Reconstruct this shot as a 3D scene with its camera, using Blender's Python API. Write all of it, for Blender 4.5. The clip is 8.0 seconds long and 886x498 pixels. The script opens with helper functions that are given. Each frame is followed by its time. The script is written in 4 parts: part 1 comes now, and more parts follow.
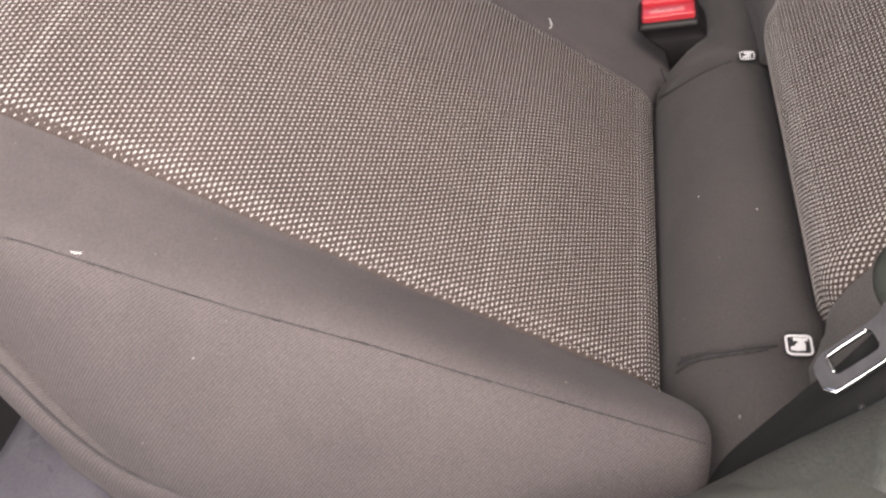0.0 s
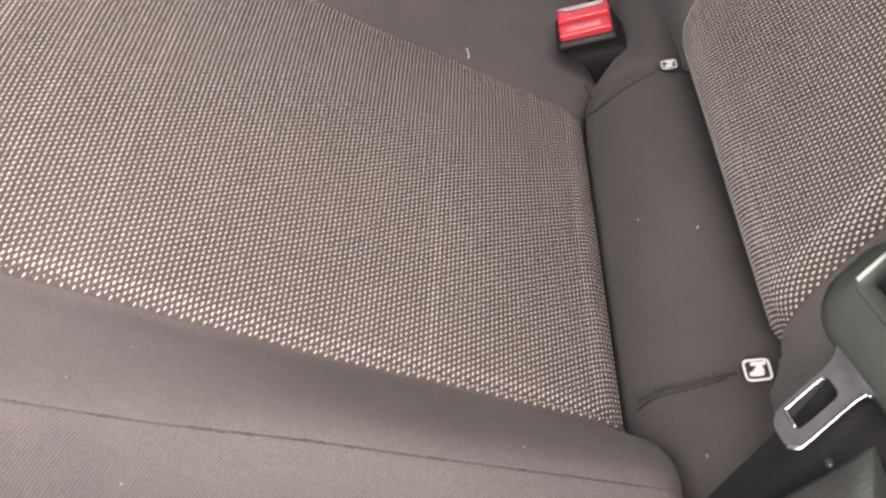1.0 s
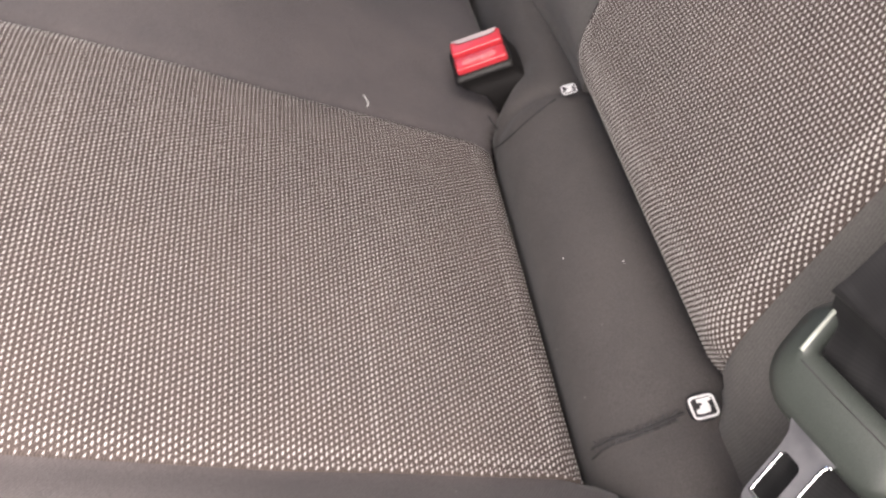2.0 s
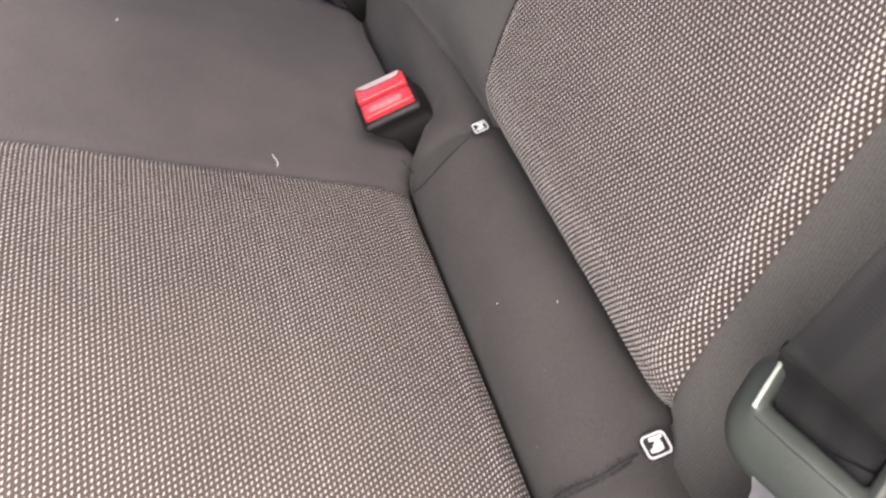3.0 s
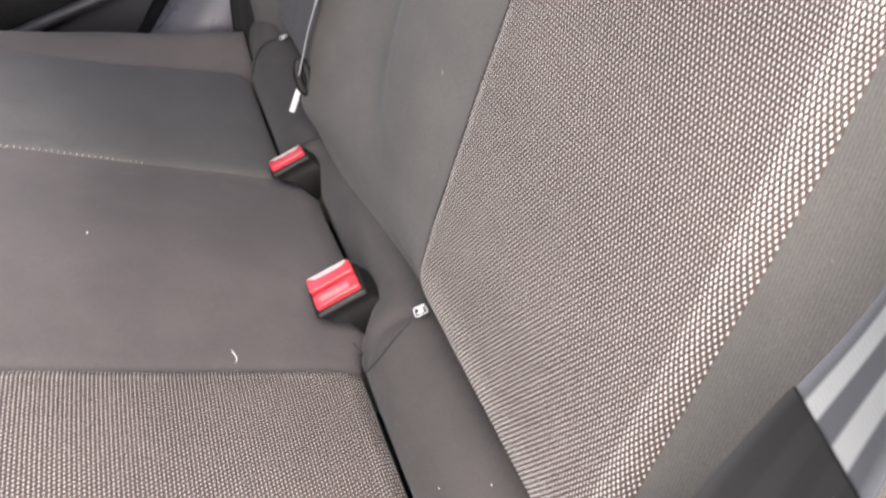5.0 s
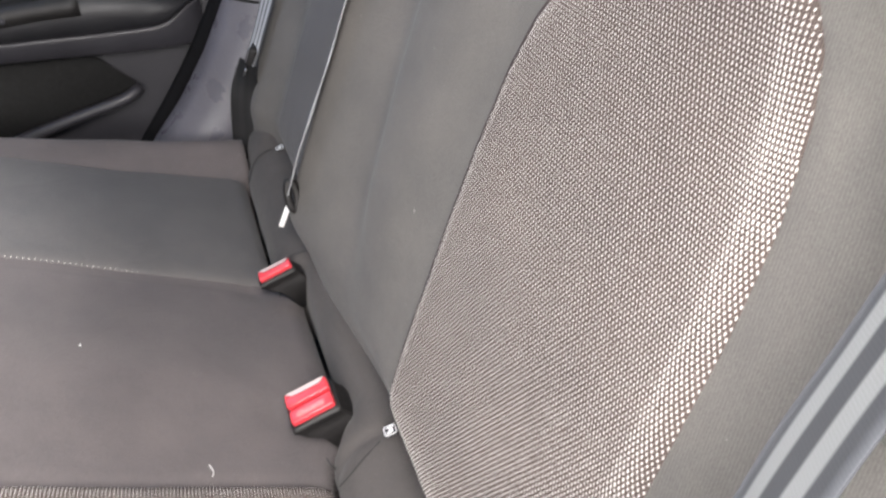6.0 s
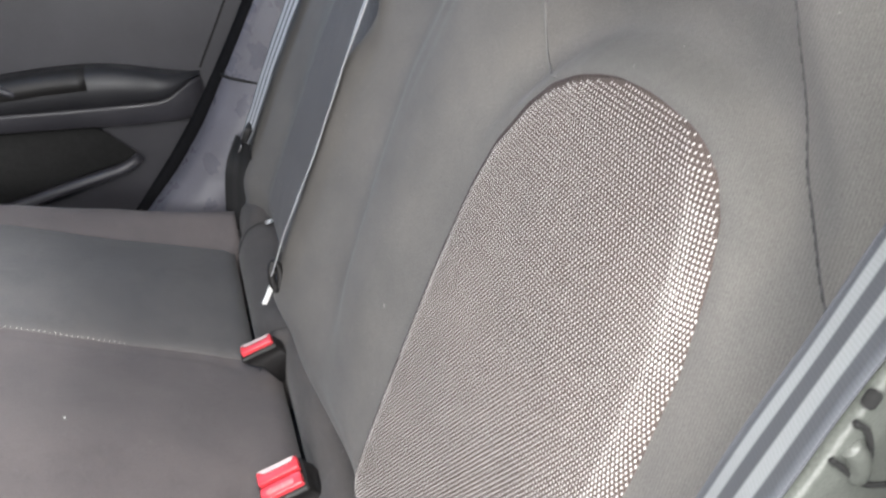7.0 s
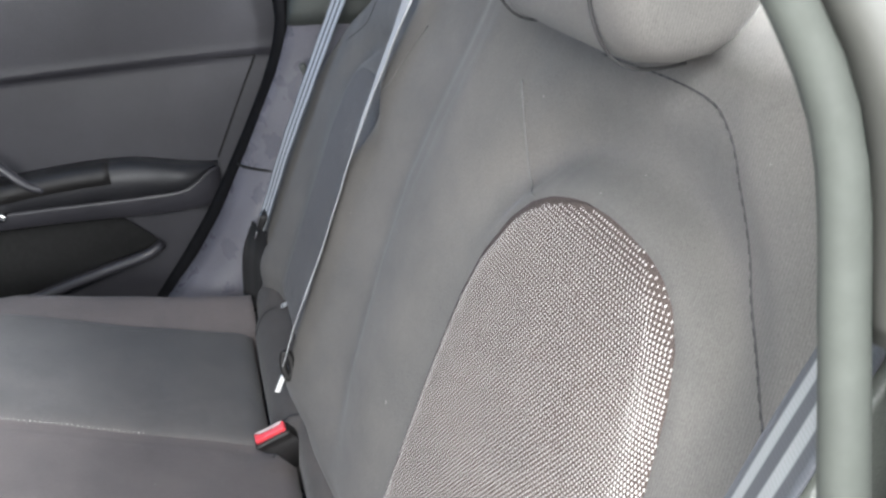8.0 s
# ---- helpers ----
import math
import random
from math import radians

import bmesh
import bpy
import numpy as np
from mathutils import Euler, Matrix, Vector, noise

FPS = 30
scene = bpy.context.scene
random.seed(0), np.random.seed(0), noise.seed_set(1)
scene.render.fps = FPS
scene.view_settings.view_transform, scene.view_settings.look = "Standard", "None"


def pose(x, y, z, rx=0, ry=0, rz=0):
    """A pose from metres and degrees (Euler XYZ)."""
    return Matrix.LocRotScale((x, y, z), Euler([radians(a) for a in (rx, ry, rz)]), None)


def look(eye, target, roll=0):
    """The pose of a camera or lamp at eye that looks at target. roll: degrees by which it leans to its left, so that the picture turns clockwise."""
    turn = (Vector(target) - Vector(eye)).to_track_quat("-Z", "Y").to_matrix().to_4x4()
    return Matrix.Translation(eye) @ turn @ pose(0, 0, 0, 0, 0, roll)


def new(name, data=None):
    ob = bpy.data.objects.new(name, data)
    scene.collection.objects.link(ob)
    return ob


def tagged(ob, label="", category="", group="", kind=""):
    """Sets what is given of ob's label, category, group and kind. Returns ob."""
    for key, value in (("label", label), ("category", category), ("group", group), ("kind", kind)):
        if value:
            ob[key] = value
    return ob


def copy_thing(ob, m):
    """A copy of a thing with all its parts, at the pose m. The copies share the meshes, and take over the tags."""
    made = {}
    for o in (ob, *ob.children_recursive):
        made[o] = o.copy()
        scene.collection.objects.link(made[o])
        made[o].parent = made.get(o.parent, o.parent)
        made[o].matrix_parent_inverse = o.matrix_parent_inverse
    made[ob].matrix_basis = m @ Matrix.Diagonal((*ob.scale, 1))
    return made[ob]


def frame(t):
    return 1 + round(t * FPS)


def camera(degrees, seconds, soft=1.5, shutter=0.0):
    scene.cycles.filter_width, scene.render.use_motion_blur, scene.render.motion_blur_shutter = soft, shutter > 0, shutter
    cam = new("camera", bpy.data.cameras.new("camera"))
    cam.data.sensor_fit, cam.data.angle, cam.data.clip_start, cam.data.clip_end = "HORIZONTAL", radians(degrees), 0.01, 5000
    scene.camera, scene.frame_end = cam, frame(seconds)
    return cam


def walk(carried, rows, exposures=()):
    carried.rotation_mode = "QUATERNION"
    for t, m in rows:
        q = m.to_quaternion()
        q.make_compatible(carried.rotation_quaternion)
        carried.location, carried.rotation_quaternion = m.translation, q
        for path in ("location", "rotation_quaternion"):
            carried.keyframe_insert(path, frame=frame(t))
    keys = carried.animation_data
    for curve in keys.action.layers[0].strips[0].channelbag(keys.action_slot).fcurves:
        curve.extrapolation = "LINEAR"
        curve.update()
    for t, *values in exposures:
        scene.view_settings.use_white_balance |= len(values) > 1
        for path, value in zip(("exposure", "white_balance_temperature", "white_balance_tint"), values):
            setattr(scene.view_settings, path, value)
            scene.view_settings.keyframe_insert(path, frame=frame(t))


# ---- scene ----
cam = camera(57.0, 8.0, soft=2.5, shutter=0.4)
PATH = [
    (0, (-0.291, 0.173, 0.335), (1.082, 0.271, -1.116), 7.2),
    (0.5, (-0.273, 0.172, 0.337), (1.105, 0.23, -1.111), 5.2),
    (1, (-0.253, 0.164, 0.341), (1.141, 0.164, -1.094), 2.8),
    (1.2, (-0.246, 0.163, 0.347), (1.151, 0.13, -1.084), 2.3),
    (2.5, (-0.19, 0.173, 0.37), (1.144, -0.142, -1.087), 0.2),
    (3, (-0.18, 0.167, 0.376), (1.156, -0.229, -1.06), -0.5),
    (3.5, (-0.178, 0.16, 0.387), (1.187, -0.267, -1.011), -1.8),
    (4, (-0.179, 0.146, 0.402), (1.238, -0.28, -0.942), -3.7),
    (4.5, (-0.182, 0.134, 0.425), (1.268, -0.31, -0.879), -4.5),
    (5.8, (-0.205, 0.103, 0.512), (1.357, -0.38, -0.64), -3.1),
    (6, (-0.208, 0.097, 0.521), (1.376, -0.395, -0.598), -2.9),
    (6.5, (-0.222, 0.087, 0.554), (1.397, -0.425, -0.503), -2.1),
    (7, (-0.234, 0.076, 0.58), (1.408, -0.442, -0.438), -0.8),
    (7.5, (-0.242, 0.065, 0.608), (1.438, -0.441, -0.353), -1.9),
    (8, (-0.251, 0.051, 0.632), (1.469, -0.424, -0.272), -3.1),
]
walk(cam, [(t, look(eye, target, roll)) for t, eye, target, roll in PATH],
     [(0, 0.0, 6600, 17), (2.5, 0.37, 6460, 16.5), (4.5, 0.68, 6320, 14.5), (6.5, 0.86, 6130, 10), (8, 0.84, 5840, 7)])

# ---- world and light ----
world = bpy.data.worlds.new("world")
scene.world = world
world.use_nodes = True
wn = world.node_tree.nodes
sky = wn.new("ShaderNodeTexSky")
sky.sky_type = "NISHITA"
sky.sun_disc = False
sky.sun_elevation = radians(50)
sky.sun_rotation = radians(264)
sky.air_density = 1.0
sky.dust_density = 1.5
world.node_tree.links.new(sky.outputs[0], wn["Background"].inputs[0])
wn["Background"].inputs[1].default_value = 0.038

sun = new("sun", bpy.data.lights.new("sun", "SUN"))
sun.data.energy = 0.3
sun.data.angle = radians(30)
sun.data.color = (1.0, 0.95, 0.9)
sun.matrix_world = look((-1.8, -0.1, 2.6), (0.2, 0.1, 0.2))

def window_light(name, eye, target, wide, high, watts, colour):
    """Daylight through one opening of the car, or a fill put behind the seat."""
    ob = new(name, bpy.data.lights.new(name, "AREA"))
    ob.data.shape = "RECTANGLE"
    ob.data.size, ob.data.size_y, ob.data.energy, ob.data.color = wide, high, watts, colour
    ob.matrix_world = look(eye, target)
    return ob


# the open near door (its upper part, and lower down past whoever films), a rear fill, the far door's window
window_light("door_opening_light", (-0.36, 0.12, 0.86), (0.05, 0.05, 0.20), 0.50, 0.30, 9.6, (1.0, 0.93, 0.85))
window_light("door_opening_light", (-0.42, 0.32, 0.37), (0.05, 0.24, 0.04), 0.36, 0.36, 5.4, (1.0, 0.93, 0.85))
# added lamp, source unseen: brightens the cushion's front from behind the backrest
window_light("rear_window_light", (0.22, -0.62, 0.86), (0.08, 0.38, 0.04), 0.50, 0.20, 33.0, (1.0, 0.95, 0.87))
window_light("far_window_light", (0.98, 0.42, 0.66), (0.42, -0.02, 0.32), 0.60, 0.26, 1.1, (0.5, 0.68, 1.0))


# ---- materials ----
def nodes_of(name):
    m = bpy.data.materials.new(name)
    m.use_nodes = True
    nt = m.node_tree
    return m, nt, nt.nodes["Principled BSDF"]


def coords(nt, scale=(1, 1, 1), rot=(0, 0, 0)):
    tc = nt.nodes.new("ShaderNodeTexCoord")
    mp = nt.nodes.new("ShaderNodeMapping")
    mp.inputs["Scale"].default_value = scale
    mp.inputs["Rotation"].default_value = [radians(a) for a in rot]
    nt.links.new(tc.outputs["Object"], mp.inputs["Vector"])
    return mp.outputs[0]


def noise_node(nt, vec, scale, detail=3, rough=0.6):
    n = nt.nodes.new("ShaderNodeTexNoise")
    n.inputs["Scale"].default_value = scale
    n.inputs["Detail"].default_value = detail
    n.inputs["Roughness"].default_value = rough
    nt.links.new(vec, n.inputs["Vector"])
    return n.outputs["Fac"]


def ramp(nt, fac, stops):
    r = nt.nodes.new("ShaderNodeValToRGB")
    el = r.color_ramp.elements
    while len(el) < len(stops):
        el.new(0.5)
    for e, (p, c) in zip(el, stops):
        e.position = p
        e.color = (*c, 1)
    nt.links.new(fac, r.inputs[0])
    return r.outputs[0]


def mix(nt, a, b, fac=None, mode="MULTIPLY", value=1.0):
    m = nt.nodes.new("ShaderNodeMix")
    m.data_type = "RGBA"
    m.blend_type = mode
    m.inputs["Factor"].default_value = value
    if fac is not None:
        nt.links.new(fac, m.inputs["Factor"])
    for s, k in ((a, "A"), (b, "B")):
        sock = [i for i in m.inputs if i.name == k and i.type == "RGBA"][0]
        if isinstance(s, tuple):
            sock.default_value = (*s, 1)
        else:
            nt.links.new(s, sock)
    return [o for o in m.outputs if o.type == "RGBA"][0]


def bump(nt, bsdf, height, strength=0.3, distance=0.001, after=None):
    b = nt.nodes.new("ShaderNodeBump")
    b.inputs["Strength"].default_value = strength
    b.inputs["Distance"].default_value = distance
    nt.links.new(height, b.inputs["Height"])
    if after is not None:
        nt.links.new(after, b.inputs["Normal"])
    nt.links.new(b.outputs[0], bsdf.inputs["Normal"])
    return b.outputs[0]


def shade(c, k):
    return tuple(v * k for v in c)


def twill(name, colour, period=0.0014, sheen=0.08, contrast=0.09, relief=0.1):
    """Woven car fabric with a fine diagonal rib, faint mottling and lint."""
    m, nt, b = nodes_of(name)
    v = coords(nt)
    w = nt.nodes.new("ShaderNodeTexWave")
    w.bands_direction = "DIAGONAL"
    w.inputs["Scale"].default_value = 2 * math.pi / (17.3 * period)
    w.inputs["Distortion"].default_value = 0.5
    w.inputs["Detail"].default_value = 1.0
    w.inputs["Detail Scale"].default_value = 2.0
    nt.links.new(coords(nt, (1.2, 1.35, 0.3)), w.inputs["Vector"])
    rib = ramp(nt, w.outputs["Fac"], [(0.1, shade(colour, 1 - contrast)), (0.8, shade(colour, 1 + contrast))])
    blot = ramp(nt, noise_node(nt, v, 14, 4), [(0.3, (0.86, 0.86, 0.87)), (0.7, (1.08, 1.06, 1.05))])
    fuzz = ramp(nt, noise_node(nt, v, 900, 2), [(0.25, (0.8, 0.8, 0.8)), (0.75, (1.18, 1.18, 1.18))])
    c = mix(nt, mix(nt, rib, blot), fuzz)
    lint = ramp(nt, noise_node(nt, v, 260, 1, 0.2), [(0.83, (0, 0, 0)), (0.86, (0.4, 0.4, 0.4))])
    c = mix(nt, c, (0.45, 0.43, 0.41), fac=lint, mode="MIX")
    nt.links.new(c, b.inputs["Base Color"])
    b.inputs["Roughness"].default_value = 0.92
    b.inputs["Specular IOR Level"].default_value = 0.15
    b.inputs["Sheen Weight"].default_value = sheen
    b.inputs["Sheen Roughness"].default_value = 0.45
    n1 = bump(nt, b, w.outputs["Fac"], relief, 0.0003)
    bump(nt, b, noise_node(nt, v, 30, 3), 0.25, 0.003, after=n1)
    return m


def plastic(name, colour, rough=0.5, grain=900, strength=0.25, spec=0.5):
    """Moulded interior plastic with a leather grain and faint scuffs."""
    m, nt, b = nodes_of(name)
    v = coords(nt)
    blot = ramp(nt, noise_node(nt, v, 11, 4), [(0.3, shade(colour, 0.88)), (0.72, shade(colour, 1.12))])
    speck = ramp(nt, noise_node(nt, v, grain, 2), [(0.3, (0.78,) * 3), (0.7, (1.2,) * 3)])
    nt.links.new(mix(nt, blot, speck), b.inputs["Base Color"])
    r = ramp(nt, noise_node(nt, v, 26, 5), [(0.3, (rough - 0.08,) * 3), (0.7, (rough + 0.1,) * 3)])
    nt.links.new(r, b.inputs["Roughness"])
    b.inputs["Specular IOR Level"].default_value = spec
    n1 = bump(nt, b, noise_node(nt, v, grain, 2), strength, 0.0006)
    bump(nt, b, noise_node(nt, v, 18, 2), 0.12, 0.003, after=n1)
    return m


def simple(name, colour, rough=0.5, metal=0.0, spec=0.5, vary=0.12, coat=0.0):
    m, nt, b = nodes_of(name)
    v = coords(nt)
    c = ramp(nt, noise_node(nt, v, 60, 4), [(0.3, shade(colour, 1 - vary)), (0.7, shade(colour, 1 + vary))])
    nt.links.new(c, b.inputs["Base Color"])
    r = ramp(nt, noise_node(nt, v, 140, 4), [(0.3, (max(0.03, rough - 0.06),) * 3), (0.7, (rough + 0.08,) * 3)])
    nt.links.new(r, b.inputs["Roughness"])
    b.inputs["Metallic"].default_value = metal
    b.inputs["Specular IOR Level"].default_value = spec
    b.inputs["Coat Weight"].default_value = coat
    return m


def webbing(name, dark, light, sheen=0.3, bands=((0.20, 0.38), (0.54, 0.72))):
    """Ribbed belt webbing with two pale bands along it; u runs across the belt."""
    m, nt, b = nodes_of(name)
    uv = nt.nodes.new("ShaderNodeUVMap")
    sep = nt.nodes.new("ShaderNodeSeparateXYZ")
    nt.links.new(uv.outputs[0], sep.inputs[0])
    stops = [(0.0, dark)]
    for a, e in bands:
        stops += [(a - 0.02, dark), (a + 0.02, light), (e - 0.02, light), (e + 0.02, dark)]
    band = ramp(nt, sep.outputs["X"], stops)
    w = nt.nodes.new("ShaderNodeTexWave")
    w.bands_direction = "Y"
    w.inputs["Scale"].default_value = 2 * math.pi / (20 * 0.0016)
    nt.links.new(uv.outputs[0], w.inputs["Vector"])
    rib = ramp(nt, w.outputs["Fac"], [(0.1, (0.9,) * 3), (0.8, (1.04,) * 3)])
    c = mix(nt, band, rib)
    nt.links.new(c, b.inputs["Base Color"])
    b.inputs["Roughness"].default_value = 0.6
    b.inputs["Specular IOR Level"].default_value = 0.12
    b.inputs["Sheen Weight"].default_value = sheen
    bump(nt, b, w.outputs["Fac"], 0.12, 0.0002)
    return m


FABRIC = (0.118, 0.110, 0.107)
M_TWILL = twill("twill_fabric", (0.111, 0.100, 0.101), contrast=0.15, relief=0.14)
M_BACK = twill("backrest_fabric", (0.132, 0.127, 0.121), contrast=0.06, relief=0.08)
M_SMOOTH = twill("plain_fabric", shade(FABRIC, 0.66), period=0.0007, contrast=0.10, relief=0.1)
M_SEAMPALE = simple("pale_seam_thread", (0.148, 0.144, 0.14), 0.85)
M_WEAVE = twill("woven_insert_ground", (0.086, 0.070, 0.064), period=0.0012, contrast=0.3, sheen=0.0)
M_WEAVEFAR = twill("woven_insert_far", (0.098, 0.095, 0.096), period=0.0026, contrast=0.35)
M_DOT = simple("woven_white_thread", (0.57, 0.545, 0.52), 0.7, vary=0.05)
M_SEAM = simple("seam_thread", (0.03, 0.029, 0.03), 0.9, vary=0.3)
M_STITCH = simple("stitch_thread", (0.055, 0.053, 0.055), 0.85, vary=0.3)
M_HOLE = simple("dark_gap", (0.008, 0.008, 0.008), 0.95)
M_RED = simple("red_button_plastic", (0.62, 0.045, 0.06), 0.34, coat=0.3, vary=0.05)
M_SLOT = simple("slot_grey", (0.52, 0.43, 0.42), 0.4)
M_REDGLOSS = simple("red_pad_highlight", (0.74, 0.20, 0.20), 0.25, coat=0.5, vary=0.08)
M_BLACK = plastic("black_plastic", (0.011, 0.010, 0.010), 0.55)
M_TRIM = plastic("dark_grey_trim_plastic", (0.052, 0.056, 0.052), 0.45, 620, 0.6)
M_PILLAR = plastic("grey_pillar_plastic", (0.105, 0.102, 0.120), 0.30)
M_NEARTRIM = plastic("near_pillar_plastic", (0.078, 0.083, 0.075), 0.45)
M_DOOR = plastic("door_panel_plastic", (0.037, 0.036, 0.042), 0.42)
M_DOORDARK = plastic("door_armrest_plastic", (0.021, 0.021, 0.024), 0.5)
M_TONGUE = plastic("tongue_plastic", (0.04, 0.047, 0.042), 0.42, 2200, 0.1)
M_STEEL = simple("dull_steel", (0.17, 0.17, 0.18), 0.36, metal=0.8, vary=0.2)
M_GUIDE = simple("guide_highlight", (0.40, 0.43, 0.38), 0.3)
M_CHROME = simple("chromed_steel", (0.82, 0.82, 0.82), 0.2, metal=1.0, vary=0.05)
M_WHITE = simple("white_print", (0.82, 0.82, 0.82), 0.45, vary=0.03)
M_TAGBASE = plastic("tag_base_plastic", (0.02, 0.02, 0.022), 0.4)
M_BELT = webbing("belt_webbing", (0.066, 0.070, 0.079), (0.27, 0.28, 0.285), 0.05, ((0.25, 0.46), (0.68, 0.86)))
# far belt: webbing colour raised for the window light on it
M_BELTLIT = webbing("belt_webbing_lit", (0.10, 0.102, 0.11), (0.5, 0.51, 0.53), 0.2, ((0.10, 0.26), (0.42, 0.58), (0.74, 0.90)))
# centre belt: even pale grey puts its sheen into the colour
M_BELTSHEEN = webbing("belt_webbing_sheen", (0.3, 0.305, 0.32), (0.36, 0.365, 0.38), 0.2)
# the same webbing, near black for the shade low on the belts
M_BELTSHADE = webbing("belt_webbing_shaded", (0.017, 0.017, 0.018), (0.021, 0.021, 0.022), 0.02)
M_SEAL = simple("rubber_seal", (0.006, 0.006, 0.007), 0.9, spec=0.1)
# near seal: rubber painted paler for the grazing daylight on it
M_SEALLIT = simple("rubber_seal_lit", (0.037, 0.041, 0.035), 0.8)
M_ROOF = twill("headliner_fabric", (0.38, 0.37, 0.36), period=0.001, contrast=0.1)
M_CARPET = twill("floor_carpet", (0.035, 0.034, 0.036), period=0.003)
M_PAINT = simple("body_paint", (0.062, 0.062, 0.056), 0.45, coat=0.2, vary=0.04)
M_GROUND = plastic("paving", (0.2, 0.2, 0.2), 0.85, grain=300)
M_LINT = simple("white_lint", (0.8, 0.79, 0.77), 0.9)


def glass_material():
    m, nt, b = nodes_of("window_glass")
    b.inputs["Base Color"].default_value = (0.9, 0.95, 0.93, 1)
    b.inputs["Roughness"].default_value = 0.02
    b.inputs["Transmission Weight"].default_value = 1.0
    b.inputs["IOR"].default_value = 1.45
    return m


M_GLASS = glass_material()


# ---- building helpers ----
def finish(ob, material, parent, label, smooth=True):
    ob.data.materials.append(material)
    if smooth:
        ob.data.polygons.foreach_set("use_smooth", [True] * len(ob.data.polygons))
    if parent is not None:
        ob.parent = parent
    if label:
        ob["label"] = label
    return ob


def part(name, bm, material, parent=None, label="", smooth=True):
    """Links a bmesh as one mesh object, under a thing or a part if one is given."""
    bmesh.ops.recalc_face_normals(bm, faces=bm.faces)
    me = bpy.data.meshes.new(name)
    bm.to_mesh(me)
    bm.free()
    return finish(new(name, me), material, parent, label, smooth)


def thing(name, label, category, at=(0, 0, 0), group="", kind=""):
    ob = new(name)
    ob.location = at
    ob.empty_display_size = 0.02
    return tagged(ob, label, category, group, kind)


def raw(name, verts, faces, material, parent=None, label="", smooth=True):
    me = bpy.data.meshes.new(name)
    me.from_pydata([tuple(map(float, v)) for v in verts], [], faces)
    me.update()
    return finish(new(name, me), material, parent, label, smooth)


def loft(rings, closed=True, caps=True):
    """A bmesh through rings of equally many points."""
    bm = bmesh.new()
    vs = [[bm.verts.new(p) for p in r] for r in rings]
    n = len(rings[0])
    for a, b in zip(vs, vs[1:]):
        for i in range(n if closed else n - 1):
            j = (i + 1) % n
            bm.faces.new((a[i], a[j], b[j], b[i]))
    if caps and closed:
        bm.faces.new(vs[0])
        bm.faces.new(vs[-1][::-1])
    return bm


def spline(points, n):
    """n points evenly spread on a smooth curve through the given ones."""
    p = [Vector(q) for q in points]
    p = [2 * p[0] - p[1]] + p + [2 * p[-1] - p[-2]]
    dense = []
    for k in range(1, len(p) - 2):
        for i in range(24):
            t = i / 24
            a, b, c, d = p[k - 1:k + 3]
            dense.append(0.5 * (2 * b + (c - a) * t + (2 * a - 5 * b + 4 * c - d) * t * t + (3 * b - a - 3 * c + d) * t ** 3))
    dense.append(p[-2])
    run = [0.0]
    for a, b in zip(dense, dense[1:]):
        run.append(run[-1] + (b - a).length)
    out = []
    for i in range(n):
        s = run[-1] * i / (n - 1)
        k = min(max(int(np.searchsorted(run, s)) - 1, 0), len(dense) - 2)
        f = (s - run[k]) / max(run[k + 1] - run[k], 1e-9)
        out.append(dense[k].lerp(dense[k + 1], min(max(f, 0), 1)))
    return out


def tube(points, radius, n=40, sides=10, flat=1.0, up=(0, 0, 1)):
    """A bmesh tube along a smooth curve; radius may be a function of 0..1."""
    pts = spline(points, n)
    rings = []
    for i, p in enumerate(pts):
        t = (pts[min(i + 1, n - 1)] - pts[max(i - 1, 0)]).normalized()
        a = t.cross(Vector(up))
        a = a.normalized() if a.length > 1e-4 else Vector((1, 0, 0))
        b = t.cross(a).normalized()
        r = radius(i / (n - 1)) if callable(radius) else radius
        rings.append([p + r * (math.cos(2 * math.pi * k / sides) * a + flat * math.sin(2 * math.pi * k / sides) * b) for k in range(sides)])
    return loft(rings)


def rbox(size, bevel=0.003, segments=3, m=Matrix()):
    bm = bmesh.new()
    bmesh.ops.create_cube(bm, size=1)
    bmesh.ops.scale(bm, vec=size, verts=bm.verts)
    if bevel:
        bmesh.ops.bevel(bm, geom=bm.edges[:], offset=bevel, segments=segments, profile=0.5, affect="EDGES")
    bmesh.ops.transform(bm, matrix=m, verts=bm.verts)
    return bm


def outline_plate(points, thick, m=Matrix(), hole=None, bevel=0.0):
    """A plate from a 2D outline, optionally with a hole of equally many points."""
    bm = bmesh.new()
    n = len(points)
    top = [bm.verts.new((x, y, thick / 2)) for x, y in points]
    bot = [bm.verts.new((x, y, -thick / 2)) for x, y in points]
    for i in range(n):
        j = (i + 1) % n
        bm.faces.new((top[i], bot[i], bot[j], top[j]))
    if hole:
        ht = [bm.verts.new((x, y, thick / 2)) for x, y in hole]
        hb = [bm.verts.new((x, y, -thick / 2)) for x, y in hole]
        for i in range(n):
            j = (i + 1) % n
            bm.faces.new((ht[i], ht[j], hb[j], hb[i]))
            bm.faces.new((top[i], top[j], ht[j], ht[i]))
            bm.faces.new((bot[j], bot[i], hb[i], hb[j]))
    else:
        bm.faces.new(top)
        bm.faces.new(bot[::-1])
    bmesh.ops.recalc_face_normals(bm, faces=bm.faces)
    if bevel:
        bmesh.ops.bevel(bm, geom=bm.edges[:], offset=bevel, segments=2, profile=0.5, affect="EDGES", clamp_overlap=True)
    bmesh.ops.transform(bm, matrix=m, verts=bm.verts)
    return bm


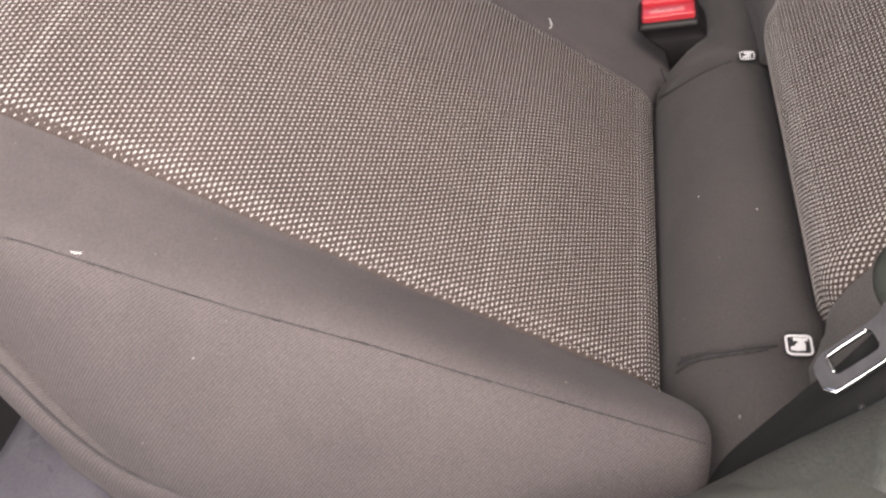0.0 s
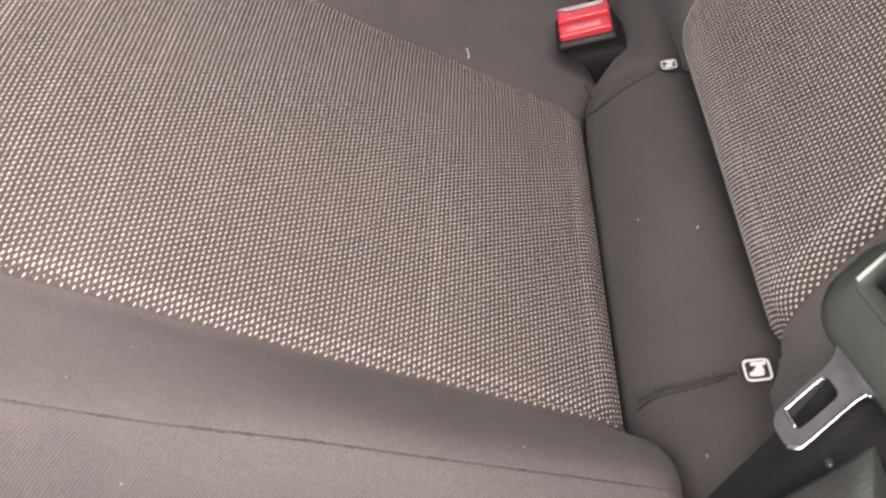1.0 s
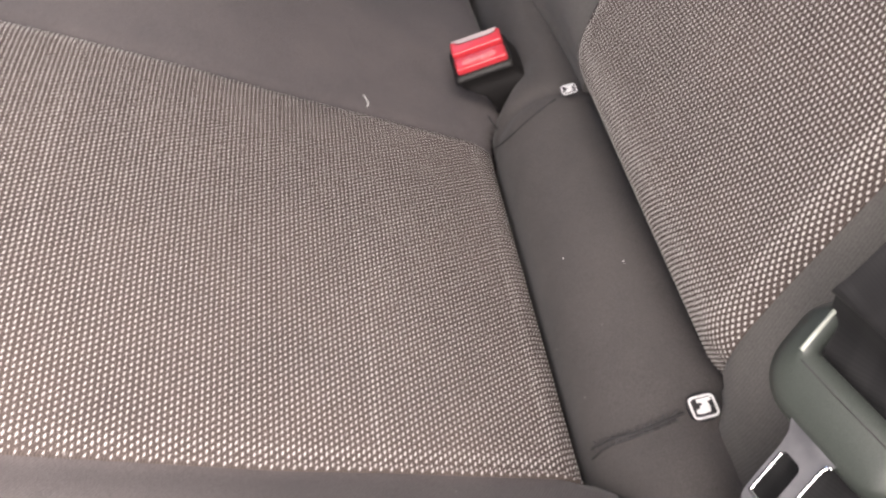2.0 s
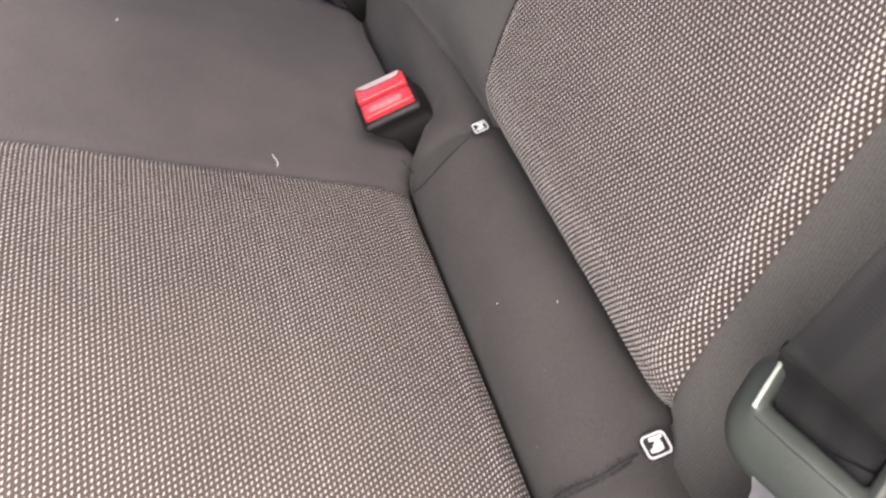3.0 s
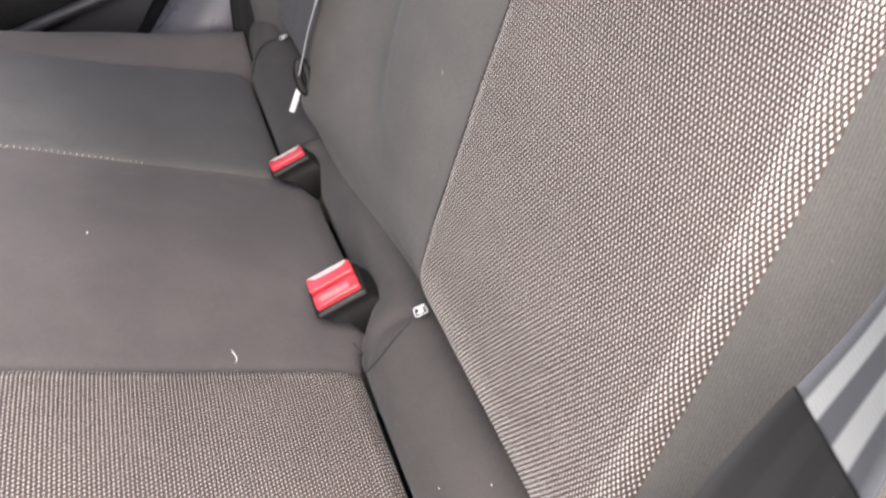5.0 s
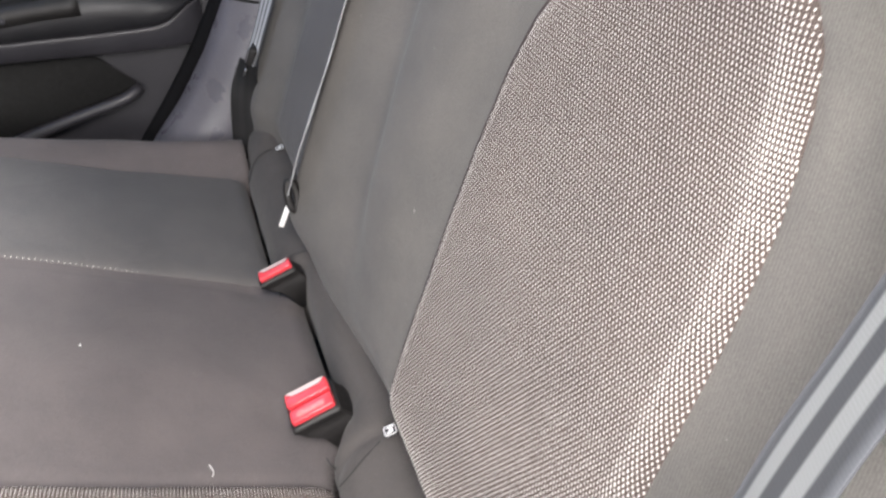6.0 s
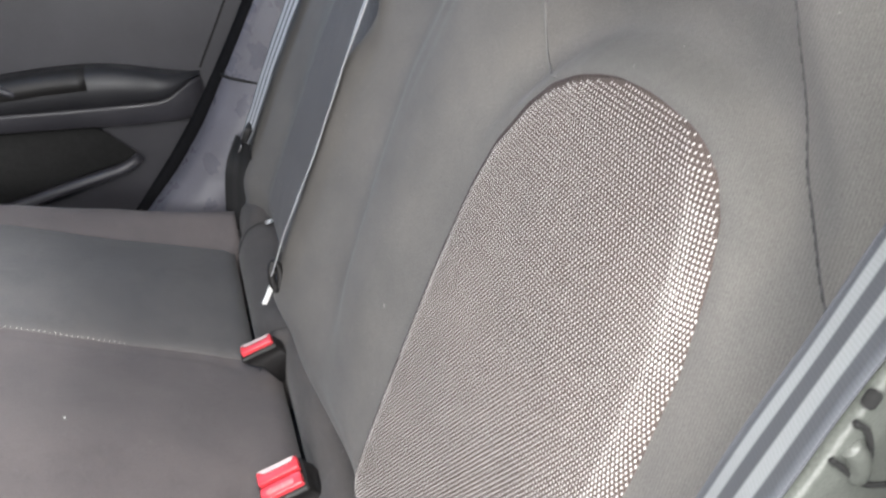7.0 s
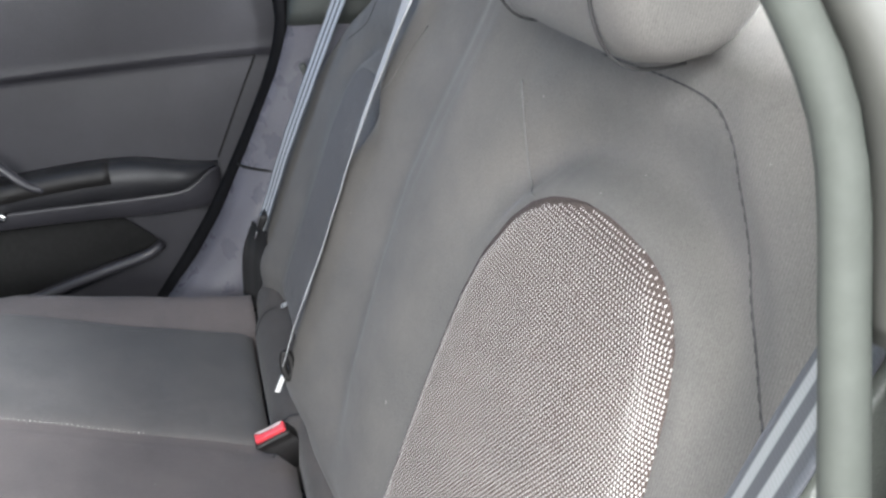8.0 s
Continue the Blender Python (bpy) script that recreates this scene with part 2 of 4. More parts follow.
def round_rect(w, h, r, n=6, cx=0.0, cy=0.0):
    pts = []
    for qx, qy, a0 in ((1, 1, 0), (-1, 1, 90), (-1, -1, 180), (1, -1, 270)):
        for i in range(n):
            a = radians(a0 + 90 * i / (n - 1))
            pts.append((cx + qx * (w / 2 - r) + r * math.cos(a), cy + qy * (h / 2 - r) + r * math.sin(a)))
    return pts


def smooth(a, b, x):
    t = min(max((x - a) / (b - a), 0.0), 1.0)
    return t * t * (3 - 2 * t)


def basis(origin, ex, ez):
    """A pose with its x axis along ex and its z axis as near ez as can be."""
    ex = Vector(ex).normalized()
    ey = Vector(ez).cross(ex).normalized()
    ez = ex.cross(ey)
    m = Matrix((ex, ey, ez)).transposed().to_4x4()
    m.translation = origin
    return m


def sheet(points_of, us, vs, thick=None):
    """A bmesh grid from a function of two numbers."""
    bm = bmesh.new()
    g = [[bm.verts.new(points_of(u, v)) for v in vs] for u in us]
    for a, b in zip(g, g[1:]):
        for i in range(len(vs) - 1):
            bm.faces.new((a[i], a[i + 1], b[i + 1], b[i]))
    return bm


MID = 0.43                      # the car's centre plane; the bench is its own mirror image about it


def mirrored(x):
    if x <= MID:
        return x
    if x < 0.603:
        return MID - (x - MID) * (MID - 0.283) / (0.603 - MID)
    if x < 0.80:
        return 0.283 - (x - 0.603) * (0.283 - 0.06) / 0.197
    return 2 * MID - x


# ---- shape of the seat ----
SEAT_Y = [0.02, 0.063, 0.118, 0.168, 0.216, 0.277, 0.334, 0.375, 0.415, 0.52]
SEAT_NEAR = [-0.06, -0.047, -0.029, -0.012, 0.002, 0.026, 0.048, 0.063, 0.076, 0.10]
SEAT_FAR = [-0.064, -0.049, -0.026, -0.005, 0.015, 0.043, 0.067, 0.083, 0.096, 0.115]
RIDGE = [-0.012, -0.004, 0.005, 0.015, 0.027, 0.039, 0.053, 0.062, 0.07, 0.085]


def front_of(xm):
    return float(np.interp(xm, [-0.125, -0.118, -0.105, -0.085, -0.06, -0.02, 0.05], [0.315, 0.345, 0.375, 0.41, 0.44, 0.475, 0.49]))


def seat_z(x, y):
    """The height of the cushion's top."""
    xm = mirrored(x)
    near, far, ridge = (float(np.interp(y, SEAT_Y, c)) for c in (SEAT_NEAR, SEAT_FAR, RIDGE))
    if xm <= -0.062:
        z = ridge - 0.105 * min(1.0, (-0.062 - xm) / 0.06) ** 2.0
    elif xm < -0.005:
        z = ridge + (near - ridge) * smooth(-0.062, 0.004, xm)
        z -= 0.0015 * math.exp(-((xm + 0.012) / 0.006) ** 2)
    elif xm <= 0.283:
        f = (xm + 0.005) / 0.288
        z = near + (far - near) * f + 0.008 * (1 - (2 * f - 1) ** 2) * smooth(0.05, 0.16, y)
    else:
        z = far + 0.012 * smooth(0.29, 0.43, xm) - 0.003 * math.exp(-((xm - 0.289) / 0.006) ** 2)
    if -0.012 < xm < 0.288:
        z -= 0.009 * max(0.0, 1 - (y - 0.056) / 0.02) ** 2
    if xm > 0.30:
        z -= 0.016 * (smooth(0.30, 0.33, xm) if x > MID else smooth(0.352, 0.385, xm)) * max(0.0, 1 - (y - crease_y(x)) / 0.014) ** 2
    for bx, by in ((0.366, 0.089), (0.585, 0.086)):
        z -= 0.005 * math.exp(-((x - bx) / 0.017) ** 2 - ((y - by) / 0.015) ** 2)
    f = front_of(xm)
    r = 0.055
    if y > f - r:
        k = min((y - f + r) / r, 1.0)
        z -= 0.07 * (1 - math.sqrt(max(0.0, 1 - k * k)))
    return z


def crease_y(x):
    """Where the cushion meets the roll of fabric at its back."""
    xm = mirrored(x)
    a, b = (0.287, 0.311) if x > MID else (0.295, 0.345)
    return 0.056 - 0.026 * smooth(a, b, xm) - 0.010 * smooth(-0.010, -0.025, xm)


def back_y(x, z):
    """The face of the backrest."""
    xm = mirrored(x)
    y = -0.41 * (z - 0.03)
    pz = panel_z(x, z)
    a, b = insert_span(max(pz, 0.003))
    inside = smooth(-0.004, 0.006, min(xm - a, b - xm))
    middle = smooth(0.30, 0.52, x) * smooth(0.70, 0.66, x)
    y -= 0.022 * inside * smooth(0.090, -0.005, z) ** 2
    y -= 0.027 * smooth(0.06, -0.005, z) ** 2 * (1 - 0.80 * middle) * (1 - 0.42 * smooth(0.008, -0.020, xm))
    # outer shoulder turns back
    edge = float(np.interp(z, [0.0, 0.39, 0.45, 0.51, 0.56], [-0.08, -0.02, 0.04, 0.085, 0.12]))
    s = max(0.0, edge - xm)
    y -= 0.55 * s * s / (s + 0.03)
    if x > MID:
        y += float(np.interp(z, [0.0, 0.08, 0.18, 0.29, 0.40, 0.5], [0.03, 0.028, 0.022, 0.012, 0.008, 0.0])) * smooth(0.865, 0.94, x)
        y += 0.55 * s * s / (s + 0.03) * smooth(0.45, 0.30, z)
    # the top rolls back
    y -= 0.9 * max(0.0, z - 0.515) ** 1.5 * 6
    # hollow round the woven panel, side bolsters
    d = insert_distance(xm, pz)
    y -= (0.021 + 0.005 * smooth(0.06, 0.12, xm)) * smooth(0.0, 0.022, d) * math.exp(-((d - 0.024) / (0.019 if d < 0.024 else 0.034)) ** 2) * smooth(0.33, 0.43, pz)
    g = float(np.interp(z, [0.0, 0.25, 0.336, 0.40, 0.45, 0.49, 0.56], [0.40, 0.443, 0.445, 0.428, 0.409, 0.395, 0.38]))
    low = smooth(0.03, 0.16, z)
    y += low * 0.016 * smooth(0.295, 0.40, x) * smooth(g + 0.055, g - 0.005, x)
    y -= 0.003 * math.exp(-((x - g) / 0.010) ** 2) * smooth(0.26, 0.36, z)
    y += smooth(-0.02, 0.06, z) * (0.008 + 0.028 * smooth(0.52, 0.34, z)) * smooth(g + 0.03, 0.60, x) * smooth(0.618, 0.598, x)
    return y


INS_NEAR_Z = [0.003, 0.04, 0.08, 0.18, 0.23, 0.28, 0.33, 0.37, 0.395, 0.410, 0.418, 0.4225, 0.4248, 0.4255]
INS_NEAR_X = [0.012, 0.0055, 0.0080, 0.0115, 0.0135, 0.016, 0.022, 0.034, 0.047, 0.062, 0.078, 0.094, 0.115, 0.140]
INS_FAR_Z = [0.003, 0.04, 0.08, 0.18, 0.25, 0.31, 0.345, 0.38, 0.40, 0.412, 0.419, 0.423, 0.4250, 0.4255]
INS_FAR_X = [0.283, 0.287, 0.292, 0.296, 0.296, 0.291, 0.281, 0.259, 0.238, 0.215, 0.193, 0.175, 0.155, 0.140]
INS_TOP = 0.4253


def panel_z(x, z):
    """Height on the woven panel; the far one ends lower."""
    return z / 0.885 if x > MID else z


def insert_span(z):
    return float(np.interp(z, INS_NEAR_Z, INS_NEAR_X)), float(np.interp(z, INS_FAR_Z, INS_FAR_X))


def insert_rim():
    """Close-set places along the upper outline of the woven panel."""
    places = []
    for k in range(101):
        z = 0.27 + (INS_NEAR_Z[-1] - 0.27) * (1 - (1 - k / 100) ** 2.2)
        places += [(x, z) for x in insert_span(z)]
    top = INS_NEAR_Z[-1]
    a, b = insert_span(top - 0.0002)
    return np.array(places + [(a + (b - a) * k / 12, top) for k in range(13)])


RIM = insert_rim()


def insert_distance(xm, z):
    """Roughly how far a place on the backrest lies outside the woven panel (negative inside)."""
    a, b = insert_span(z)
    if z < 0.28:
        return max(a - xm, xm - b)
    best = float(np.sqrt(((RIM - (xm, z)) ** 2).sum(axis=1).min()))
    return -best if z < INS_TOP and a < xm < b else best


def insert_y(x, z):
    """The proud, padded face of the woven panel in the backrest."""
    xm = mirrored(x)
    pz = panel_z(x, z)
    a, b = insert_span(pz)
    e = min(xm - a, b - xm)
    rise = 1 - (1 - min(max(e, 0.0) / 0.02, 1.0)) ** 2
    rise = min(rise, 1 - (1 - min(max(INS_TOP - pz, 0.0) / 0.02, 1.0)) ** 2)
    roll = smooth(-0.01, 0.068, z)
    return -0.41 * (z - 0.03) - 0.038 * (1 - roll) ** 2 + 0.0006 + 0.007 * rise


def thread_weave(name, place, cells, parent, flip, slant, wide, long, height=0.00045):
    """White threads that surface on the dark woven ground: one low oval dome each, a little uneven, joined."""
    verts, faces = [], []
    rng = random.Random(5)
    for u, v in cells:
        p = Vector(place(u, v))
        e1 = (Vector(place(u + 0.0015, v)) - Vector(place(u - 0.0015, v))).normalized()
        e2 = (Vector(place(u, v + 0.0015)) - Vector(place(u, v - 0.0015))).normalized()
        n = e1.cross(e2).normalized() * flip
        a0 = slant + rng.uniform(-0.05, 0.05)
        d1 = e1 * math.cos(a0) + e2 * math.sin(a0)
        d2 = e2 * math.cos(a0) - e1 * math.sin(a0)
        k = len(verts)
        rl, rw = long * rng.uniform(0.95, 1.05), wide * rng.uniform(0.95, 1.05)
        for i in range(7):
            a = 2 * math.pi * i / 7
            verts.append(p + d1 * (rl * math.cos(a)) + d2 * (rw * math.sin(a)) - n * 0.0001)
        verts.append(p + n * height)
        for i in range(7):
            faces.append((k + i, k + (i + 1) % 7, k + 7))
    ob = raw(name, verts, faces, M_DOT, parent, "rows of white woven threads")
    ob["kind"] = "stuff"
    return ob


PITCH, ROW = 0.0035, 0.0026


def lattice(u0, u1, v0, v1):
    n = 0
    v = v0
    while v <= v1:
        u = u0 + (PITCH / 2 if n % 2 else 0.0)
        while u <= u1:
            yield u, v
            u += PITCH
        v += ROW
        n += 1


# ---- the bench cushion ----
def ring_at(x):
    xm = mirrored(x)
    f = front_of(xm)
    y0 = crease_y(x) + 0.001
    ys = [y0 + (f - y0) * (i / 44) for i in range(45)]
    ring = [(x, y, seat_z(x, y)) for y in ys]
    zl = ring[-1][2]
    ring += [(x, f - 0.004, zl - 0.03), (x, f - 0.02, min(zl - 0.06, -0.09)), (x, f - 0.05, -0.19), (x, y0 + 0.02, -0.19), (x, y0, -0.15)]
    return ring


def stations(a, b, n):
    return [a + (b - a) * i / (n - 1) for i in range(n)]


cushion = thing("rear_bench_cushion", "dark grey fabric rear bench cushion with woven spotted panels", "seat cushion", (MID, 0.25, -0.19))
cushion_inv = Matrix.Translation((-MID, -0.25, 0.19))


def under(ob, inv):
    ob.matrix_parent_inverse = inv
    return ob


xs = stations(-0.122, -0.062, 16)[:-1] + stations(-0.062, 0.0, 14)[:-1] + stations(0.0, 0.27, 20)[:-1] + stations(0.27, 0.34, 16)[:-1] + stations(0.34, MID, 8)
xs = xs + [2 * MID - x for x in xs[-2::-1]]
under(part("cover", loft([ring_at(x) for x in xs]), M_TWILL, cushion, "dark grey twill fabric"), cushion_inv)


def seat_insert(name, x0, x1, far=False):
    """A woven panel of the cushion; on the far one only the threads along its raised edge stand out."""
    lift = 0.0025
    def place(u, v):
        e = min(u - x0, x1 - u, v - 0.058)
        return (u, v, seat_z(u, v) + lift + 0.002 * min(1.0, max(e, -0.002) / 0.01))
    us = [x0, x0 + 0.004] + stations(x0 + 0.012, x1 - 0.012, 26) + [x1 - 0.004, x1]
    vs = stations(0.058, 0.47, 48)
    bm = sheet(place, us, vs)
    ext = bmesh.ops.extrude_face_region(bm, geom=bm.faces[:])
    bmesh.ops.translate(bm, vec=(0, 0, -0.006), verts=[g for g in ext["geom"] if isinstance(g, bmesh.types.BMVert)])
    pad = under(part(name, bm, M_WEAVEFAR if far else M_WEAVE, cushion, "brown-grey woven panel with white spots"), cushion_inv)
    thread_weave("white_thread_weave", place, lattice(x0 + 0.0008, x0 + 0.0022 if far else x1 - 0.0006, 0.20 if far else 0.059, 0.457), pad, 1.0, -0.40, 0.00052, 0.00134)
    return pad


seat_insert("woven_panel", -0.008, 0.2845)
seat_insert("woven_panel", 0.6015, 2 * MID + 0.008, True)


def line_on(name, points, radius, material, parent, inv, label="", n=60, sides=6, flat=0.6):
    return under(part(name, tube(points, radius, n, sides, flat), material, parent, label), inv)


for mirror in (False, True):
    fx = (lambda x: 2 * MID - x) if mirror else (lambda x: x)
    def ridge(y):
        x = fx(-0.065 - 0.006 * smooth(0.1, 0.35, y))
        return (x, y, seat_z(x, y) + 0.0001)
    line_on("bolster_seam", [ridge(y) for y in stations(0.05, 0.42, 40)], 0.0004, M_STITCH, cushion, cushion_inv, "fine sunken seam")
    rng = random.Random(3)
    for k in range(58):
        y = 0.055 + 0.006 * k + rng.uniform(-0.001, 0.001)
        line_on("stitch", [ridge(y), ridge(y + 0.002), ridge(y + rng.uniform(0.0028, 0.0045))], rng.uniform(0.0003, 0.0007), M_STITCH, cushion, cushion_inv, "", 4, 5)
    low = []
    for a in stations(0, 1, 22):
        y = 0.05 + a * 0.40
        xx = float(np.interp(y, [0.0, 0.25, 0.32, 0.36, 0.41, 0.45], [-0.1195, -0.1195, -0.118, -0.112, -0.093, -0.06]))
        zz = float(np.interp(y, [0.0, 0.20, 0.28, 0.32, 0.344, 0.362, 0.39, 0.45], [-0.075, -0.068, -0.058, -0.05, -0.038, -0.012, 0.012, 0.02]))
        low.append((fx(xx), y, zz))
    flank = []
    for k in range(4, 20):
        (xa, ya, _), (xb, yb, _) = low[k - 1], low[k + 1]
        out = Vector((-(yb - ya), xb - xa, 0.0)).normalized() * (-1 if mirror else 1)
        deep = 1 - 0.35 * smooth(0.33, 0.42, low[k][1])
        flank.append([Vector(low[k]) + out * o + Vector((0, 0, dz * deep)) for o, dz in ((-0.0015, 0.0), (0.0025, -0.004), (0.005, -0.012), (0.0058, -0.022), (0.0045, -0.034), (-0.001, -0.040), (-0.0145, -0.040), (-0.0145, -0.004))])
    under(part("side_flank", loft(flank), M_TWILL, cushion, "pale edge below the side seam"), cushion_inv)
    line_on("edge_piping", low, 0.0008, M_STITCH, cushion, cushion_inv, "fine sunken side seam", 70, 6, 1.0)


# roll of fabric along the back of the cushion
def roll_ring(x):
    c = crease_y(x)
    k = (c - 0.0) / 0.056
    prof = [(c - 0.008, -0.085), (c - 0.003, -0.058), (c - 0.005, -0.038), (0.043 * k, -0.020), (0.031 * k, -0.008), (0.018 * k, -0.0015),
            (0.006, -0.001), (-0.006, -0.002), (-0.018, -0.006), (-0.03, -0.02), (-0.03, -0.12), (c - 0.01, -0.12)]
    dip = 0.003 * math.exp(-((mirrored(x) - 0.285) / 0.006) ** 2) + 0.004 * math.exp(-((mirrored(x) + 0.004) / 0.01) ** 2) * 0.5
    lift = 0.010 * smooth(-0.005, -0.035, mirrored(x))
    rear = 0.007 * smooth(0.12, 0.0, mirrored(x)) * smooth(-0.06, -0.03, mirrored(x))
    return [(x, y - dip * 0.4, z - dip + (lift if y > 0.002 and z > -0.1 else 0.0) + (rear * smooth(0.0, -0.014, y) if z > -0.1 else 0.0)) for y, z in prof]


rx = stations(-0.118, 0.26, 26)[:-1] + stations(0.26, 0.36, 24)[:-1] + stations(0.36, MID, 5)
rx = rx + [2 * MID - x for x in rx[-2::-1]]
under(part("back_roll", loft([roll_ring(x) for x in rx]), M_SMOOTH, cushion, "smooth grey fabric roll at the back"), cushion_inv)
roll_seams = [
    [(0.2735, 0.0125, 0.0003), (0.2690, 0.022, -0.0035), (0.2650, 0.0315, -0.0078), (0.2640, 0.0425, -0.0190), (0.2705, 0.0515, -0.036), (0.279, 0.0545, -0.047)],
    [(0.292, 0.05, -0.04), (0.296, 0.054, -0.036), (0.303, 0.056, -0.034)],
    [(-0.001, 0.0104, 0.0006), (-0.0025, 0.020, -0.002), (-0.003, 0.0320, -0.0088), (0.002, 0.0440, -0.0230), (0.0065, 0.0515, -0.040)],
    [(-0.0035, 0.0150, -0.0004), (-0.0052, 0.024, -0.0042), (-0.0045, 0.0355, -0.0118), (0.0, 0.0465, -0.0275), (0.002, 0.0518, -0.042)],
]
for pts in roll_seams:
    line_on("roll_seam", pts, 0.0009, M_SEAM, cushion, cushion_inv, "dark puckered seam", 30)
    line_on("roll_seam", [(2 * MID - x, y, z) for x, y, z in pts], 0.0009, M_SEAM, cushion, cushion_inv, "dark puckered seam", 30)


rng = random.Random(9)
for mirror in (False, True):
    path = spline(roll_seams[2], 44)
    for k in range(3, 43):
        p = path[k]
        for q in (-1, 1):
            w, h = rng.uniform(0.0015, 0.0040), rng.uniform(-0.0010, 0.0016)
            pts = [(p[0] + q * 0.0012, p[1], p[2]), (p[0] + q * w * 0.5, p[1] + h, p[2] - 0.4 * h), (p[0] + q * w, p[1] + 1.6 * h, p[2] - h)]
            line_on("pucker", [(2 * MID - x, y, z) for x, y, z in pts] if mirror else pts, rng.uniform(0.0002, 0.00045), M_STITCH, cushion, cushion_inv, "", 4, 5)


# ---- the backrest ----
backrest = thing("rear_seat_back", "dark grey fabric rear backrest with woven spotted panels", "seat backrest", (MID, -0.15, 0.0))
back_inv = Matrix.Translation((-MID, 0.15, 0.0))


def back_outline(z):
    return float(np.interp(z, [-0.01, 0.05, 0.30, 0.42, 0.50, 0.55, 0.60], [-0.118, -0.12, -0.118, -0.105, -0.075, -0.03, 0.05]))


def back_place(a, z):
    """a runs 0..1 from outer edge to outer edge."""
    x0 = back_outline(z)
    x = x0 + (2 * MID - 2 * x0) * a
    return (x, back_y(x, z), z)


avals = [0.0, 0.004, 0.009, 0.015, 0.022, 0.03, 0.04, 0.05] + stations(0.06, 0.94, 220) + [1 - v for v in (0.05, 0.04, 0.03, 0.022, 0.015, 0.009, 0.004, 0.0)]
zvals = stations(-0.005, 0.05, 8)[:-1] + stations(0.05, 0.34, 26)[:-1] + stations(0.34, 0.60, 84)
bm = sheet(back_place, avals, zvals)
ext = bmesh.ops.extrude_face_region(bm, geom=bm.faces[:])
for g in ext["geom"]:
    if isinstance(g, bmesh.types.BMVert):
        g.co.y = min(g.co.y - 0.05, -0.41 * g.co.z - 0.09)
under(part("cover", bm, M_BACK, backrest, "dark grey twill fabric"), back_inv)


def back_insert(name, far):
    fx = (lambda x: 2 * MID - x) if far else (lambda x: x)
    kz = 0.885 if far else 1.0
    zs = [kz * z for z in stations(0.003, 0.36, 52)[:-1] + stations(0.36, INS_TOP, 34)]
    def at(f, z):
        a, b = insert_span(z / kz)
        x = fx(a + (b - a) * f)
        return (x, insert_y(x, z), z)
    fs = [0, 0.01, 0.025, 0.045, 0.07] + stations(0.1, 0.9, 22) + [0.93, 0.955, 0.975, 0.99, 1]
    bm = sheet(at, fs, zs)
    ext = bmesh.ops.extrude_face_region(bm, geom=bm.faces[:])
    bmesh.ops.translate(bm, vec=(0, -0.02, -0.004), verts=[g for g in ext["geom"] if isinstance(g, bmesh.types.BMVert)])
    pad = under(part(name, bm, M_WEAVEFAR if far else M_WEAVE, backrest, "brown-grey woven panel with white spots"), back_inv)
    if far:
        return pad
    def place(u, v):
        return (u, insert_y(u, v), v)
    cells = []
    for u, v in lattice(0.0008, 0.31, 0.0045, 0.4246 * kz):
        a, b = insert_span(v / kz)
        u += min(a, 0.030) * max(0.0, 1 - u / 0.10) ** 2      # the weave is pulled along the outer seam
        if a + 0.0002 < u < b - 0.011:
            cells.append((u, v))
    thread_weave("white_thread_weave", place, cells, pad, -1.0, 1.34, 0.00064, 0.00122)
    return pad


back_insert("woven_panel", False)
back_insert("woven_panel", True)

for mirror in (False, True):
    fx = (lambda x: 2 * MID - x) if mirror else (lambda x: x)
    def on_back(x, z, lift=0.0010):
        return (fx(x), back_y(fx(x), z) + lift, z)
    way = spline([(-0.034, 0.383), (-0.021, 0.391), (0.001, 0.402), (0.020, 0.412), (0.038, 0.427), (0.060, 0.460), (0.073, 0.484), (0.089, 0.497), (0.105, 0.5025), (0.138, 0.504), (0.18, 0.503), (0.23, 0.501)], 160)
    line_on("edge_seam", [on_back(p[0], p[1], 0.0002) for p in way[::4]], 0.0007, M_STITCH, backrest, back_inv, "fine sunken seam", 80)
    for k in range(0, 156, 4):
        line_on("stitch", [on_back(p[0], p[1], 0.0009) for p in way[k:k + 3]], 0.00042, M_SEAM, backrest, back_inv, "", 6)
    rise = [on_back(x, z, 0.0016) for x, z in ((0.238, 0.4040), (0.258, 0.3985), (0.2756, 0.3950), (0.2858, 0.3997), (0.2908, 0.4056), (0.2959, 0.4238), (0.3061, 0.4506), (0.316, 0.464))]
    line_on("panel_seam", rise, 0.0008, M_SEAMPALE, backrest, back_inv, "fine raised seam", 40)


